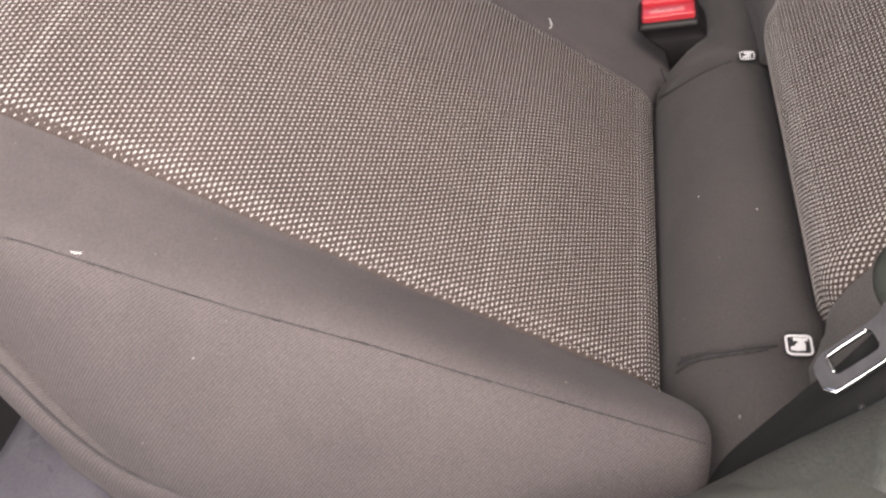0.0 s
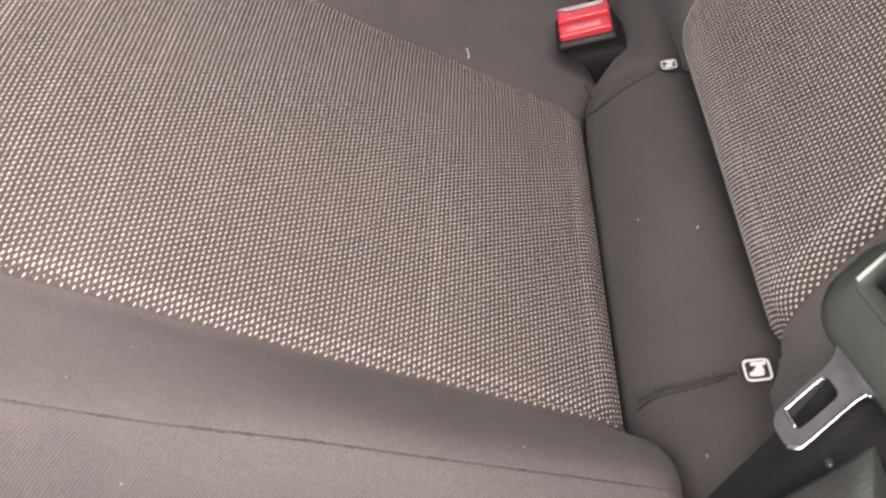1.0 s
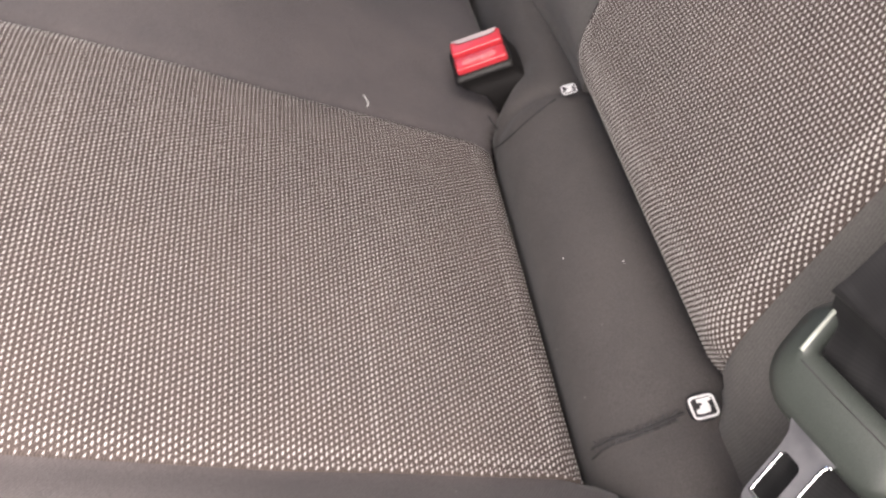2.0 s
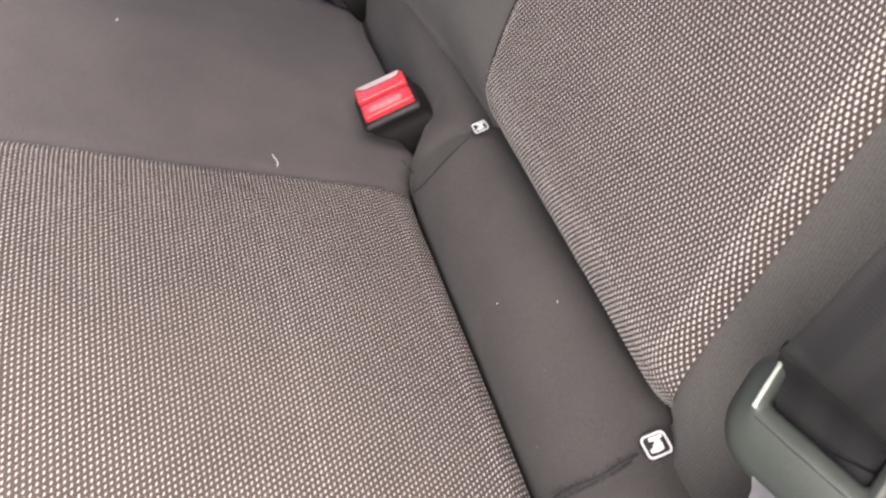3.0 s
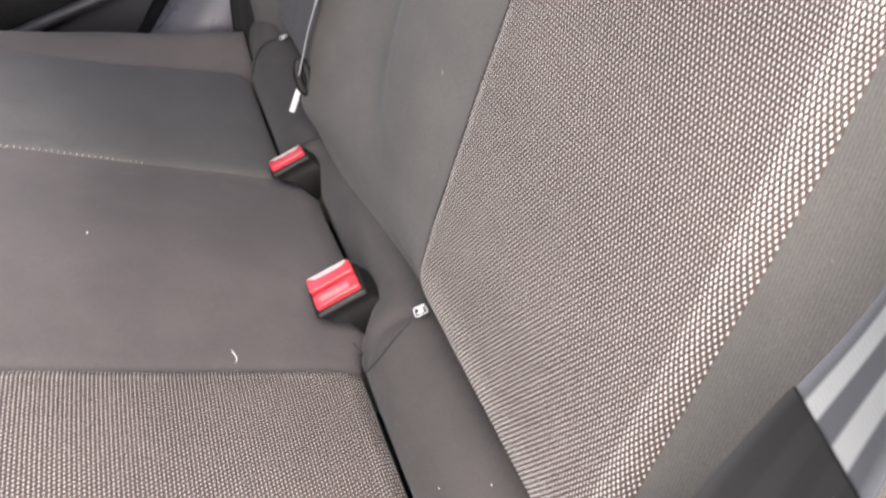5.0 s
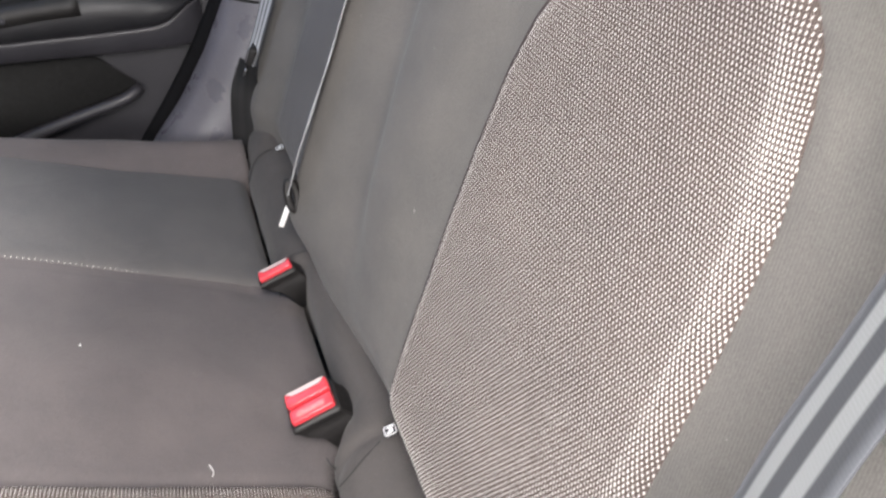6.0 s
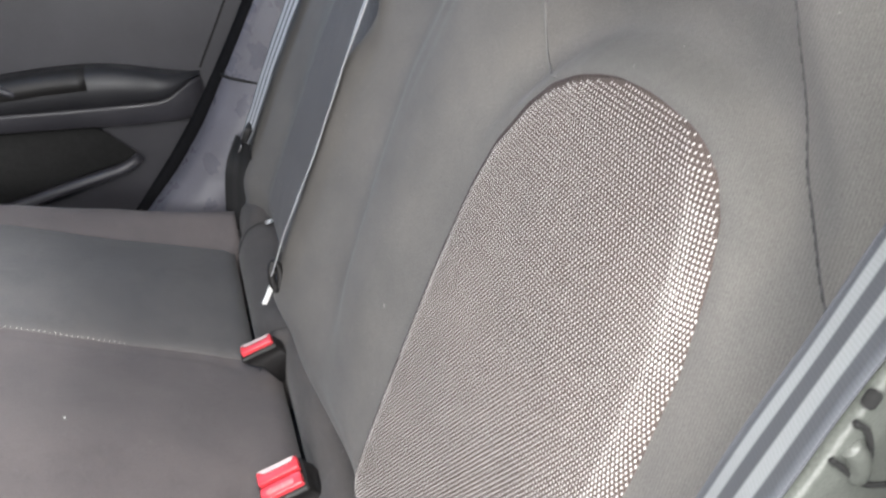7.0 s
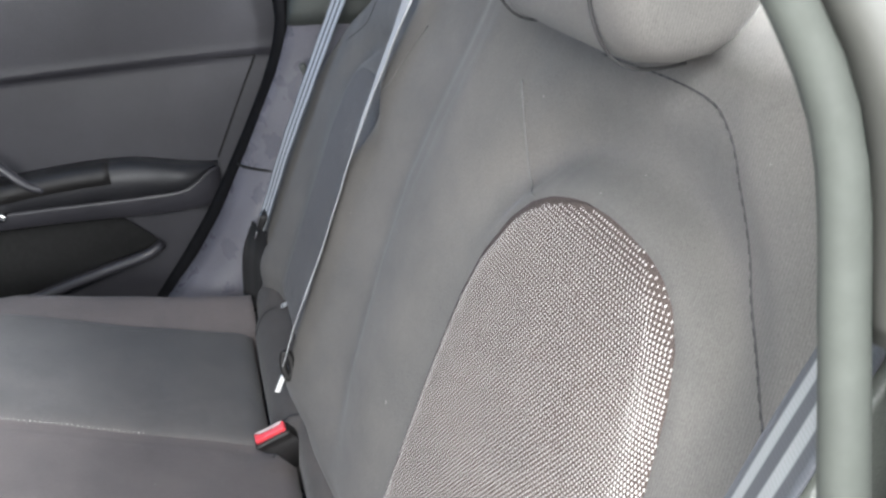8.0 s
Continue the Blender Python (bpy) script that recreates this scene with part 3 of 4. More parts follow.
# ---- headrest ----
def headrest(at):
    h = thing("headrest", "dark grey fabric headrest pressed low on the backrest", "headrest", at)
    def ring(u):
        # u: -1..1 across the width
        k = max(0.0, 1 - abs(u) ** 5) ** 0.35
        x = 0.099 * u
        pts = []
        for i in range(28):
            a = 2 * math.pi * i / 28
            c, s = math.cos(a), math.sin(a)
            yy = 0.055 * math.copysign(abs(c) ** 0.75, c) * (0.55 + 0.45 * k)
            zz = 0.085 * math.copysign(abs(s) ** (0.6 if s > 0 else 0.95), s) * (0.75 + 0.25 * k)
            pts.append((x, yy - 0.15 * zz, zz + 0.085))
        return pts
    us = [math.sin(math.pi / 2 * v) for v in stations(-1, 1, 30)]
    body = part("cushion", loft([ring(u) for u in us]), M_BACK, h)
    for sx in (-1, 1):
        k = [(sx * 0.072, 0.0562 * math.copysign(abs(math.cos(a)) ** 0.75, math.cos(a)) - 0.15 * 0.085 * math.copysign(abs(math.sin(a)) ** (0.6 if math.sin(a) > 0 else 0.95), math.sin(a)),
              0.0865 * math.copysign(abs(math.sin(a)) ** (0.6 if math.sin(a) > 0 else 0.95), math.sin(a)) + 0.085) for a in (math.pi * v for v in stations(-0.55, 0.5, 24))]
        part("seam", tube(k, 0.0009, 60, 6), M_SEAM, h, "dark curved seam")
        part("post", tube([(sx * 0.05, -0.04, -0.04), (sx * 0.05, -0.035, 0.0), (sx * 0.05, -0.03, 0.03)], 0.006, 10, 12), M_CHROME, h, "steel headrest post")
    h["group"] = "headrests of the rear bench"
    return h


first_headrest = headrest((0.196, -0.19, 0.519))
copy_thing(first_headrest, pose(2 * MID - 0.196, -0.19, 0.519))


# ---- anchor tags ----
def anchor_tag(m):
    t = tagged(new("anchor_tag"), "small white-printed square tag sewn on the seat roll", "tag", "child seat anchor tags")
    part("base", outline_plate(round_rect(0.0195, 0.0205, 0.008), 0.0016, bevel=0.0004), M_TAGBASE, t, "black rounded base", False)
    part("border", outline_plate(round_rect(0.0165, 0.0165, 0.0035), 0.0008, Matrix.Translation((0, 0.0008, 0.0011)), round_rect(0.0137, 0.0137, 0.0024, cy=0.0)), M_WHITE, t, "white border", False)
    seat = [(-0.0058, -0.0058), (0.0030, -0.0058), (0.0034, -0.0036), (0.0006, -0.0032), (0.0004, -0.0012), (0.0022, -0.0006), (0.0026, 0.0010), (0.0050, 0.0016), (0.0052, 0.0040), (0.0010, 0.0048), (-0.0034, 0.0042), (-0.0040, 0.0006), (-0.0032, -0.0034), (-0.0058, -0.0036)]
    part("pictogram", outline_plate(seat, 0.0008, Matrix.Translation((0, 0.0008, 0.0011))), M_WHITE, t, "white seat pictogram", False)
    t.matrix_world = m @ Matrix.Scale(0.82, 4)
    return t


TAG_UP = (0, 0.25, 0.97)
first_tag = anchor_tag(basis((0.0, 0.0, 0.003), (0.98, 0.0, 0.0), TAG_UP) @ pose(0, 0, 0, 0, 0, 90))
for x in (0.28, 2 * MID - 0.004):
    copy_thing(first_tag, basis((x, 0.001, 0.003), (1, 0, 0), TAG_UP) @ pose(0, 0, 0, 0, 0, 90) @ Matrix.Scale(0.82, 4))


# ---- buckles ----
def buckle(name, label, m, n):
    """Red release buttons side by side in a black housing; local x along the bench, y along the buttons, z up out of the housing."""
    b = tagged(new(name), label, "seat belt buckle")
    pitch, length = 0.0178, 0.043
    w = pitch * n + 0.003
    rings = []
    for z, near, far, front, back in ((0.0, 0.0, 0.0, 0.0, 0.0), (-0.003, 0.0012, 0.0012, 0.0012, 0.0012), (-0.0052, 0.0016, 0.0016, 0.0016, 0.0016), (-0.0060, 0.0004, 0.0010, 0.0006, 0.0012),
                                      (-0.014, 0.003, 0.001, -0.006, 0.006), (-0.024, 0.004, 0.0, -0.018, 0.008), (-0.060, 0.0, -0.004, -0.026, 0.0)):
        x0, x1, y0, y1 = -w / 2 - near, w / 2 + far, -length / 2 - 0.0015 - back, length / 2 + 0.0015 + front
        rings.append([(x, y, z) for x, y in round_rect(x1 - x0, y1 - y0, 0.0035, 6, (x0 + x1) / 2, (y0 + y1) / 2)])
    part("housing", loft(rings), M_BLACK, b, "black moulded housing")
    for i in range(n):
        cx = (i - (n - 1) / 2) * pitch
        lie = Matrix.Translation((cx, 0, 0.0014 + 0.0030 * i)) @ pose(0, 0, 0, 0, -5, 0)
        btn = part("button", rbox((pitch - 0.0030, length - 0.001, 0.010), 0.0022, 4, lie), M_RED, b, "red release button")
        if i == n - 1:
            mouth = [(-0.0185, 0.0026), (-0.0145, -0.0018), (0.0125, -0.0018), (0.0175, 0.0026), (0.0190, 0.0026), (0.0190, 0.0034), (-0.0190, 0.0034), (-0.0190, 0.0026)]
            along = lie @ Matrix.Translation((0.0035, 0.0, 0.0051)) @ pose(0, 0, 0, 0, 0, 90) @ Matrix.Diagonal((1, -1, 1, 1))
            slot = part("slot", outline_plate(mouth, 0.0009, along), M_SLOT, btn, "pale grey tongue slot", False)
            rim = [along @ Vector((x, y, 0.0004)) for x, y in mouth[:4]]
            part("slot_edge", tube(rim, 0.0003, 40, 5), M_SEAM, btn, "dark edge of the slot")
        else:
            # raised pad in paler red: the glossy highlight is in its colour
            part("pad", outline_plate(round_rect(0.0060, 0.028, 0.0028), 0.0007, lie @ Matrix.Translation((-0.0012, 0.001, 0.0051)), bevel=0.0003), M_REDGLOSS, btn, "raised press pad, paler for its glossy highlight")
    b.matrix_world = m
    return b


BUCKLE_UP = (0, 0.31, 0.95)
buckle("double_buckle", "black double seat belt buckle with two red buttons", basis((0.3440, 0.0575, -0.0045), (1, 0.0, 0.02), BUCKLE_UP), 2)
buckle("buckle", "black seat belt buckle with one red button", basis((0.573, 0.054, -0.0105), (1, 0.0, 0.0), BUCKLE_UP) @ Matrix.Scale(0.93, 4), 1)


# ---- belts ----
def ribbon(name, centre, across, width, material, parent, label="", thick=0.0013, n=60):
    """Webbing along a curve; across gives its sideways direction at 0..1."""
    pts = spline(centre, n)
    me = bpy.data.meshes.new(name)
    verts, faces, uvs = [], [], []
    run, cols = 0.0, 8
    for i, p in enumerate(pts):
        if i:
            run += (p - pts[i - 1]).length
        t = (pts[min(i + 1, n - 1)] - pts[max(i - 1, 0)]).normalized()
        a = Vector(across(i / (n - 1)))
        a = (a - t * a.dot(t)).normalized()
        nn = t.cross(a)
        for side in (1, -1):
            for c in range(cols + 1):
                f = c / cols - 0.5
                verts.append(p + a * (f * width) + nn * (side * thick / 2 + 0.0006 * math.sin(9 * run * 10) * f))
                uvs.append((c / cols, run))
    row = 2 * (cols + 1)
    for i in range(n - 1):
        for c in range(cols):
            a = i * row + c
            faces.append((a, a + 1, a + row + 1, a + row))
            b = a + cols + 1
            faces.append((b, b + row, b + row + 1, b + 1))
        for c in (0, cols):
            a, b = i * row + c, i * row + c + cols + 1
            faces.append((a, a + row, b + row, b))
    me.from_pydata([tuple(v) for v in verts], [], faces)
    lay = me.uv_layers.new(name="UVMap")
    for lp in me.loops:
        lay.data[lp.index].uv = uvs[lp.vertex_index]
    me.update()
    return finish(new(name, me), material, parent, label)


def belt_tongue(parent, m, plastic_look):
    """Latch plate with its chunky moulded loop; local x across the webbing, y along it, z out of the belt."""
    def ring(x0, y0, x1, y1, r, z, n=7):
        return [(x, y, z) for x, y in round_rect(x1 - x0, y1 - y0, r, n, (x0 + x1) / 2, (y0 + y1) / 2)]
    rings = [ring(-0.027, 0.019, 0.032, 0.058, 0.014, -0.007), ring(-0.0295, 0.0165, 0.034, 0.060, 0.016, -0.003), ring(-0.0290, 0.0170, 0.0335, 0.0597, 0.0155, 0.0005),
             ring(-0.0255, 0.0205, 0.030, 0.0590, 0.0125, 0.0034), ring(-0.0215, 0.0300, 0.0262, 0.0580, 0.006, 0.0058), ring(-0.0203, 0.0345, 0.0250, 0.0572, 0.003, 0.0062),
             ring(-0.0196, 0.0352, 0.0243, 0.0567, 0.0026, 0.0060), ring(-0.0178, 0.0390, 0.0222, 0.0555, 0.002, 0.0042), ring(-0.0172, 0.0396, 0.0216, 0.0550, 0.002, 0.0030), ring(-0.0172, 0.0396, 0.0216, 0.0550, 0.002, -0.007)]
    bm = loft(rings + rings[:1], caps=False)
    bmesh.ops.remove_doubles(bm, verts=bm.verts, dist=1e-6)
    body = part("tongue_body", bm, plastic_look, parent, "chunky grey-green moulded loop")
    # thin pale strip paints the highlight along the loop's ridge
    part("guide", tube([(-0.0200, 0.0360, 0.0064), (-0.0200, 0.045, 0.0066), (-0.0200, 0.0560, 0.0062)], 0.0009, 20, 8), M_GUIDE, body, "bright strip painting the highlight on the guide edge")
    part("parting_line", tube([(-0.018, 0.0338, 0.0061), (0.0, 0.0336, 0.0062), (0.023, 0.0338, 0.0061)], 0.0003, 20, 5), M_SEAM, body, "fine moulding line")
    # plate outline with shoulders that flare into the loop
    rim = [(x * 0.001, y * 0.001) for x, y in ((8.4, 14.5), (10.6, 17.0), (13.0, 21.0), (-11.5, 21.0), (-9.6, 17.8), (-7.4, 14.5), (-6.6, 9.0), (-6.5, -8.5), (-5.9, -11.8), (-4.0, -14.0), (-1.2, -14.8), (3.6, -14.8), (6.4, -14.0), (8.2, -11.8), (8.7, -8.5), (8.5, 9.0))]
    hole = [(0.0036, 0.0076), (0.0030, 0.0086), (0.0018, 0.0092), (-0.0030, 0.0092), (-0.0040, 0.0088), (-0.0045, 0.0078), (-0.0045, 0.004), (-0.0045, -0.0072), (-0.0043, -0.0080), (-0.0036, -0.0086), (-0.0026, -0.0088), (0.0020, -0.0088), (0.0030, -0.0085), (0.0036, -0.0076), (0.0038, -0.003), (0.0038, 0.003)]
    plate = part("latch_plate", outline_plate(rim, 0.0026, Matrix(), hole, bevel=0.0008), M_STEEL, parent, "dull steel latch plate with a slot", False)
    for pts in ([(-0.0045, 0.0078, 0.0013), (-0.0045, -0.0072, 0.0013), (-0.0040, -0.0084, 0.0013), (0.0022, -0.0088, 0.0013)],
                [(0.0106, 0.0168, 0.0010), (0.0086, 0.0130, 0.0010), (0.0086, -0.0085, 0.0010), (0.0080, -0.0118, 0.0010), (0.0050, -0.0145, 0.0010)]):
        part("plate_edge", tube(pts, 0.0008, 60, 6), M_CHROME, plate, "bright polished edge")
    for o in (body, plate, *body.children, *plate.children):
        o.data.transform(m)
    return body


def outer_belt(mirror):
    sx = (lambda x: 2 * MID - x) if mirror else (lambda x: x)
    s = -1 if mirror else 1
    b = thing("seat_belt", "grey striped seat belt webbing hanging in front of the backrest", "seat belt", group="outer seat belts")
    pts = [(sx(-0.0865), 0.0105, 0.122), (sx(-0.0815), 0.0045, 0.134), (sx(-0.0765), 0.0020, 0.1475), (sx(-0.0790), 0.0060, 0.162), (sx(-0.0885), 0.0090, 0.190), (sx(-0.091), -0.0555, 0.334), (sx(-0.091), -0.127, 0.481), (sx(-0.085), -0.20, 0.63), (sx(-0.08), -0.25, 0.73)]
    if mirror:
        pts = [(0.945, 0.014, 0.10), (0.946, -0.003, 0.135), (0.948, -0.041, 0.22), (0.950, -0.098, 0.335), (0.955, -0.160, 0.455), (0.96, -0.222, 0.58), (0.94, -0.265, 0.71)]
    else:
        pts = [(x + 0.003 * smooth(0.16, 0.30, z), y + 0.0094 * smooth(0.16, 0.30, z), z + 0.0046 * smooth(0.16, 0.30, z)) for x, y, z in pts]
    def lay(f):
        k = smooth(0.10, 0.30, f)
        return (-0.92, -0.10 - 0.3 * f, -0.1) if mirror else (0.95 - 0.10 * k, 0.31 * (1 - k) - 0.47 * k, -0.23 * k)
    ribbon("webbing", pts, lay, 0.040 if mirror else 0.046, M_BELTLIT if mirror else M_BELT, b, "grey webbing with pale stripes", n=120)
    low = [(-0.084, 0.006, 0.136), (-0.094, 0.014, 0.118), (-0.104, 0.026, 0.098), (-0.107, 0.036, 0.075), (-0.107, 0.0435, 0.040), (-0.107, 0.048, 0.008), (-0.107, 0.046, -0.045)]
    if mirror:
        low = [(0.946, 0.016, 0.100), (0.946, 0.024, 0.075), (0.942, 0.034, 0.03), (0.936, 0.042, -0.045)]
    ribbon("lap_webbing", low, lambda f: (0.8 - 0.6 * smooth(0.0, 0.4, f), 0.5 + 0.45 * smooth(0.0, 0.4, f), 0.0) if mirror else (1.0, 0.15, 0.1), 0.040, M_BELTSHADE, b, "dark folded lower webbing", n=50)
    if mirror:
        far_tongue = part("tongue_body", rbox((0.030, 0.012, 0.026), 0.004, 3, basis((0.944, 0.008, 0.112), (-0.9, 0.3, 0), (0, -0.43, 0.9))), M_BLACK, b, "black moulded tongue body")
        part("guide", rbox((0.004, 0.004, 0.020), 0.0012, 2, basis((0.934, 0.016, 0.114), (-0.9, 0.3, 0), (0, -0.43, 0.9))), M_STEEL, far_tongue, "steel strip on the guide edge")
        part("latch_plate", rbox((0.014, 0.003, 0.012), 0.001, 2, basis((0.942, 0.022, 0.090), (-0.9, 0.3, 0), (0, -0.43, 0.9))), M_CHROME, b, "bright latch plate")
    else:
        across, along = Vector((-0.950, -0.312, 0.0)), Vector((0.411, -0.674, 0.640))
        m = Matrix((across, along, Vector((-0.20, 0.608, 0.768)))).transposed().to_4x4()
        m.translation = (-0.095, 0.037, 0.1117)
        belt_tongue(b, m, M_TONGUE)
        # dark strip laid over the webbing; paints the shade above the tongue
        shade_strip = [p + Vector((-0.0002, 0.0014, 0.0006)) for p in spline(pts, 120)[:29]]
        ribbon("lower_webbing", shade_strip, lambda f: lay(f * 28 / 119), 0.0475, M_BELTSHADE, b, "dark overlay for the shaded lower webbing, with stitched edges", n=80)
        for row in (-0.0125,):
            for k in range(14, 28, 2):
                p, q = shade_strip[k], shade_strip[min(k + 1, 28)]
                a = Vector(lay(k / 119)).normalized()
                line_on("stitch", [p + a * row + Vector((0, 0.0009, 0.0004)), p.lerp(q, 0.5) + a * row + Vector((0, 0.0009, 0.0004)), q + a * row + Vector((0, 0.0009, 0.0004))], 0.00016, M_STITCH, b, Matrix(), "", 4, 5)
        part("belt_clip", rbox((0.0034, 0.0022, 0.0022), 0.0008, 2, Matrix.Translation((-0.112, 0.0335, 0.1035))), M_STEEL, b, "small bright clip on the webbing")
    return b


outer_belt(False)
outer_belt(True)

centre_belt = thing("seat_belt", "pale grey centre seat belt hanging in front of the backrest", "seat belt")
cpts = [(0.585, 0.022, 0.085), (0.585, 0.0, 0.14), (0.585, -0.042, 0.23), (0.585, -0.092, 0.35), (0.58, -0.15, 0.475), (0.572, -0.20, 0.58), (0.565, -0.235, 0.64)]
ribbon("webbing", cpts, lambda f: (0.92, -0.25 + 0.10 * smooth(0.3, 0.7, f) + 0.45 * smooth(0.62, 1.0, f), -0.12 + 0.06 * smooth(0.3, 0.7, f) + 0.2 * smooth(0.62, 1.0, f)), 0.040, M_BELTSHEEN, centre_belt, "twisted webbing, pale grey for the sheen on it", n=80)
ring_pts = [(0.581 + 0.004 * math.cos(a), 0.021 + 0.010 * math.sin(a) * 0.5, 0.078 + 0.016 * math.cos(a)) for a in stations(0, 2 * math.pi, 17)]
part("tongue_body", tube(ring_pts, 0.0045, 40, 8), M_BLACK, centre_belt, "black plastic tongue body")
part("label_flap", rbox((0.003, 0.006, 0.032), 0.001, 2, basis((0.591, 0.031, 0.050), (1, 0, 0), (0.1, 0.45, -0.9))), M_WHITE, centre_belt, "white label flap")


# ---- near sill, seal and body ----
tagged(part("door_seal", tube([(-0.19, 0.25, -0.11), (-0.19, 0.182, -0.035), (-0.19, 0.093, 0.079), (-0.19, 0.019, 0.197), (-0.187, -0.03, 0.31), (-0.18, -0.05, 0.39), (-0.168, -0.057, 0.455), (-0.151, -0.060, 0.505), (-0.137, -0.066, 0.534), (-0.120, -0.0715, 0.571), (-0.104, -0.067, 0.598), (-0.085, -0.05, 0.63), (-0.05, 0.02, 0.68)], 0.0052, 90, 14), M_SEALLIT), "rubber door seal on the pillar edge, coloured paler as if lit", "door seal", kind="structure")
flange_rings = []
for p in spline([(-0.137, -0.066, 0.534), (-0.120, -0.0715, 0.571), (-0.104, -0.067, 0.598), (-0.085, -0.05, 0.63), (-0.05, 0.02, 0.68)], 50):
    flange_rings.append([p + Vector(q) for q in ((-0.001, -0.004, 0.0), (-0.003, -0.010, 0.002), (-0.010, -0.022, 0.004), (-0.022, -0.034, 0.004), (-0.026, -0.032, 0.0), (-0.012, -0.014, -0.004))])
tagged(part("pillar_flange", loft(flange_rings), M_PAINT), "grey painted body flange beside the seal", "body flange", kind="structure")


# ---- far side: pillar, seal, door ----
def pillar_ring(z):
    yf = float(np.interp(z, [-0.10, -0.03, 0.03, 0.10, 0.20, 0.31, 0.38, 0.45, 0.75], [0.22, 0.165, 0.11, 0.06, 0.005, -0.055, -0.085, -0.10, -0.16]))
    flare = 0.012 * smooth(0.05, -0.06, z) + 0.030 * smooth(0.22, 0.05, z)
    xo = 1.045 - 0.10 * smooth(0.3, 0.75, z)
    return [(xo, yf + 0.012, z), (xo - 0.012, yf + 0.010, z), (xo - 0.018 - flare * 0.8, yf + 0.004, z), (xo - 0.024 - flare, yf - 0.008, z), (xo - 0.032 - flare, yf - 0.045, z), (xo - 0.06 - flare * 0.5, yf - 0.10, z), (xo - 0.07, yf - 0.2, z), (xo + 0.02, yf - 0.2, z), (xo + 0.02, yf + 0.012, z)]


pillar_rings = []
for t in stations(0, 1, 40):
    pillar_rings.append(pillar_ring(-0.10 + 0.85 * t))
near_pillar = tagged(part("pillar_trim", loft([[(2 * MID - x, y, z) for x, y, z in r] for r in pillar_rings]), M_NEARTRIM), "green-grey plastic pillar trim beside the open door", "pillar trim", kind="structure")
pillar = tagged(part("pillar_trim", loft(pillar_rings), M_PILLAR), "grey plastic pillar trim beside the backrest", "pillar trim", kind="structure")
arch_rings = []
for p in spline([(0.098, -0.005, 0.0), (0.073, 0.055, 0.0), (0.056, 0.094, 0.0), (0.046, 0.114, 0.0), (0.036, 0.136, 0.0)], 20):
    y, z = p[0], p[1]
    arch_rings.append([(-0.1245, y, z), (-0.128, y + 0.003, z + 0.002), (-0.140, y + 0.007, z + 0.002), (-0.165, y + 0.013, z - 0.004), (-0.185, y + 0.012, z - 0.02), (-0.185, y - 0.03, z - 0.06), (-0.1245, y - 0.03, z - 0.05)])
part("arch_trim", loft(arch_rings), M_TRIM, near_pillar, "grained grey-green arch trim")
def cover_edge(z):
    """The front edge of the belt cover runs just behind the webbing."""
    return -0.0755 - 0.487 * (z - 0.4174)


cover = [(cover_edge(z), z) for z in stations(0.36, 0.548, 9)] + [(-0.19, 0.548), (-0.19, 0.36)]
part("belt_cover", outline_plate(cover, 0.008, Matrix(((0, 0, 1, -0.106), (1, 0, 0, 0), (0, 1, 0, 0), (0, 0, 0, 1))), bevel=0.002), M_NEARTRIM, near_pillar, "smooth grey belt cover")
for way in ([(-0.0790, 0.4262), (-0.0832, 0.4230), (-0.0862, 0.4175), (-0.0880, 0.4120), (-0.0885, 0.4060)], [(-0.0745, 0.4140), (-0.0790, 0.4100), (-0.0850, 0.4040), (-0.0915, 0.3990), (-0.0990, 0.3965)]):
    part("guide_groove", tube([(-0.1102, y, z) for y, z in way], 0.0011, 30, 6), M_HOLE, near_pillar, "dark groove of the belt guide")
part("guide_rib", tube([(-0.1095, -0.0800, 0.4170), (-0.1105, -0.0825, 0.4140), (-0.1105, -0.0850, 0.4090), (-0.1095, -0.0865, 0.4040)], 0.0036, 24, 10), M_NEARTRIM, near_pillar, "rounded rib of the belt guide")
part("guide_slot", rbox((0.004, 0.004, 0.006), 0.0015, 2, Matrix.Translation((-0.109, -0.0835, 0.4325)) @ pose(0, 0, 0, 26, 0, 0)), M_HOLE, near_pillar, "dark slot beside the belt")
seal_pts = [(1.05, 0.25, -0.11), (1.05, 0.182, -0.035), (1.05, 0.093, 0.079), (1.05, 0.019, 0.197), (1.05, -0.043, 0.31), (1.045, -0.067, 0.378), (1.04, -0.070, 0.43), (1.02, -0.06, 0.52), (0.99, -0.02, 0.64)]
tagged(part("door_seal", tube([(x - 0.008, y, z) for x, y, z in seal_pts], 0.0115, 90, 12), M_SEAL), "black rubber door seal along the far door opening", "door seal", kind="structure")
part("button", rbox((0.010, 0.011, 0.020), 0.004, 3, Matrix.Translation((0.985, -0.088, 0.327)) @ pose(0, 0, 0, -20)), M_TRIM, pillar, "small grey clip button")


def across_pillar(z, first, last, out=0.0012):
    return [(x - out, y + out * 0.5, z - 0.25 * (0.06 - y) + 0.012) for x, y, z in pillar_ring(z)[first:last]]


part("joint", tube(across_pillar(0.172, 0, 5), 0.0022, 24, 6), M_HOLE, pillar, "dark joint line")
upper = [[(x - 0.002, y + 0.0015, z) for x, y, z in pillar_ring(z)] for z in stations(0.387, 0.76, 18)]
part("upper_trim", loft(upper), M_TRIM, pillar, "dark upper pillar cover")

door = thing("rear_door", "dark grey far rear door with armrest and bin", "car door", (1.07, 0.3, -0.15))
door_inv = Matrix.Translation((-1.07, -0.3, 0.15))


def door_x(y, z):
    x = 1.078 - (0.010 + 0.016 * smooth(0.1, 0.45, y)) * smooth(0.337, 0.344, z)
    if z > 0.36:
        x -= 0.10 * (z - 0.36)
    return x


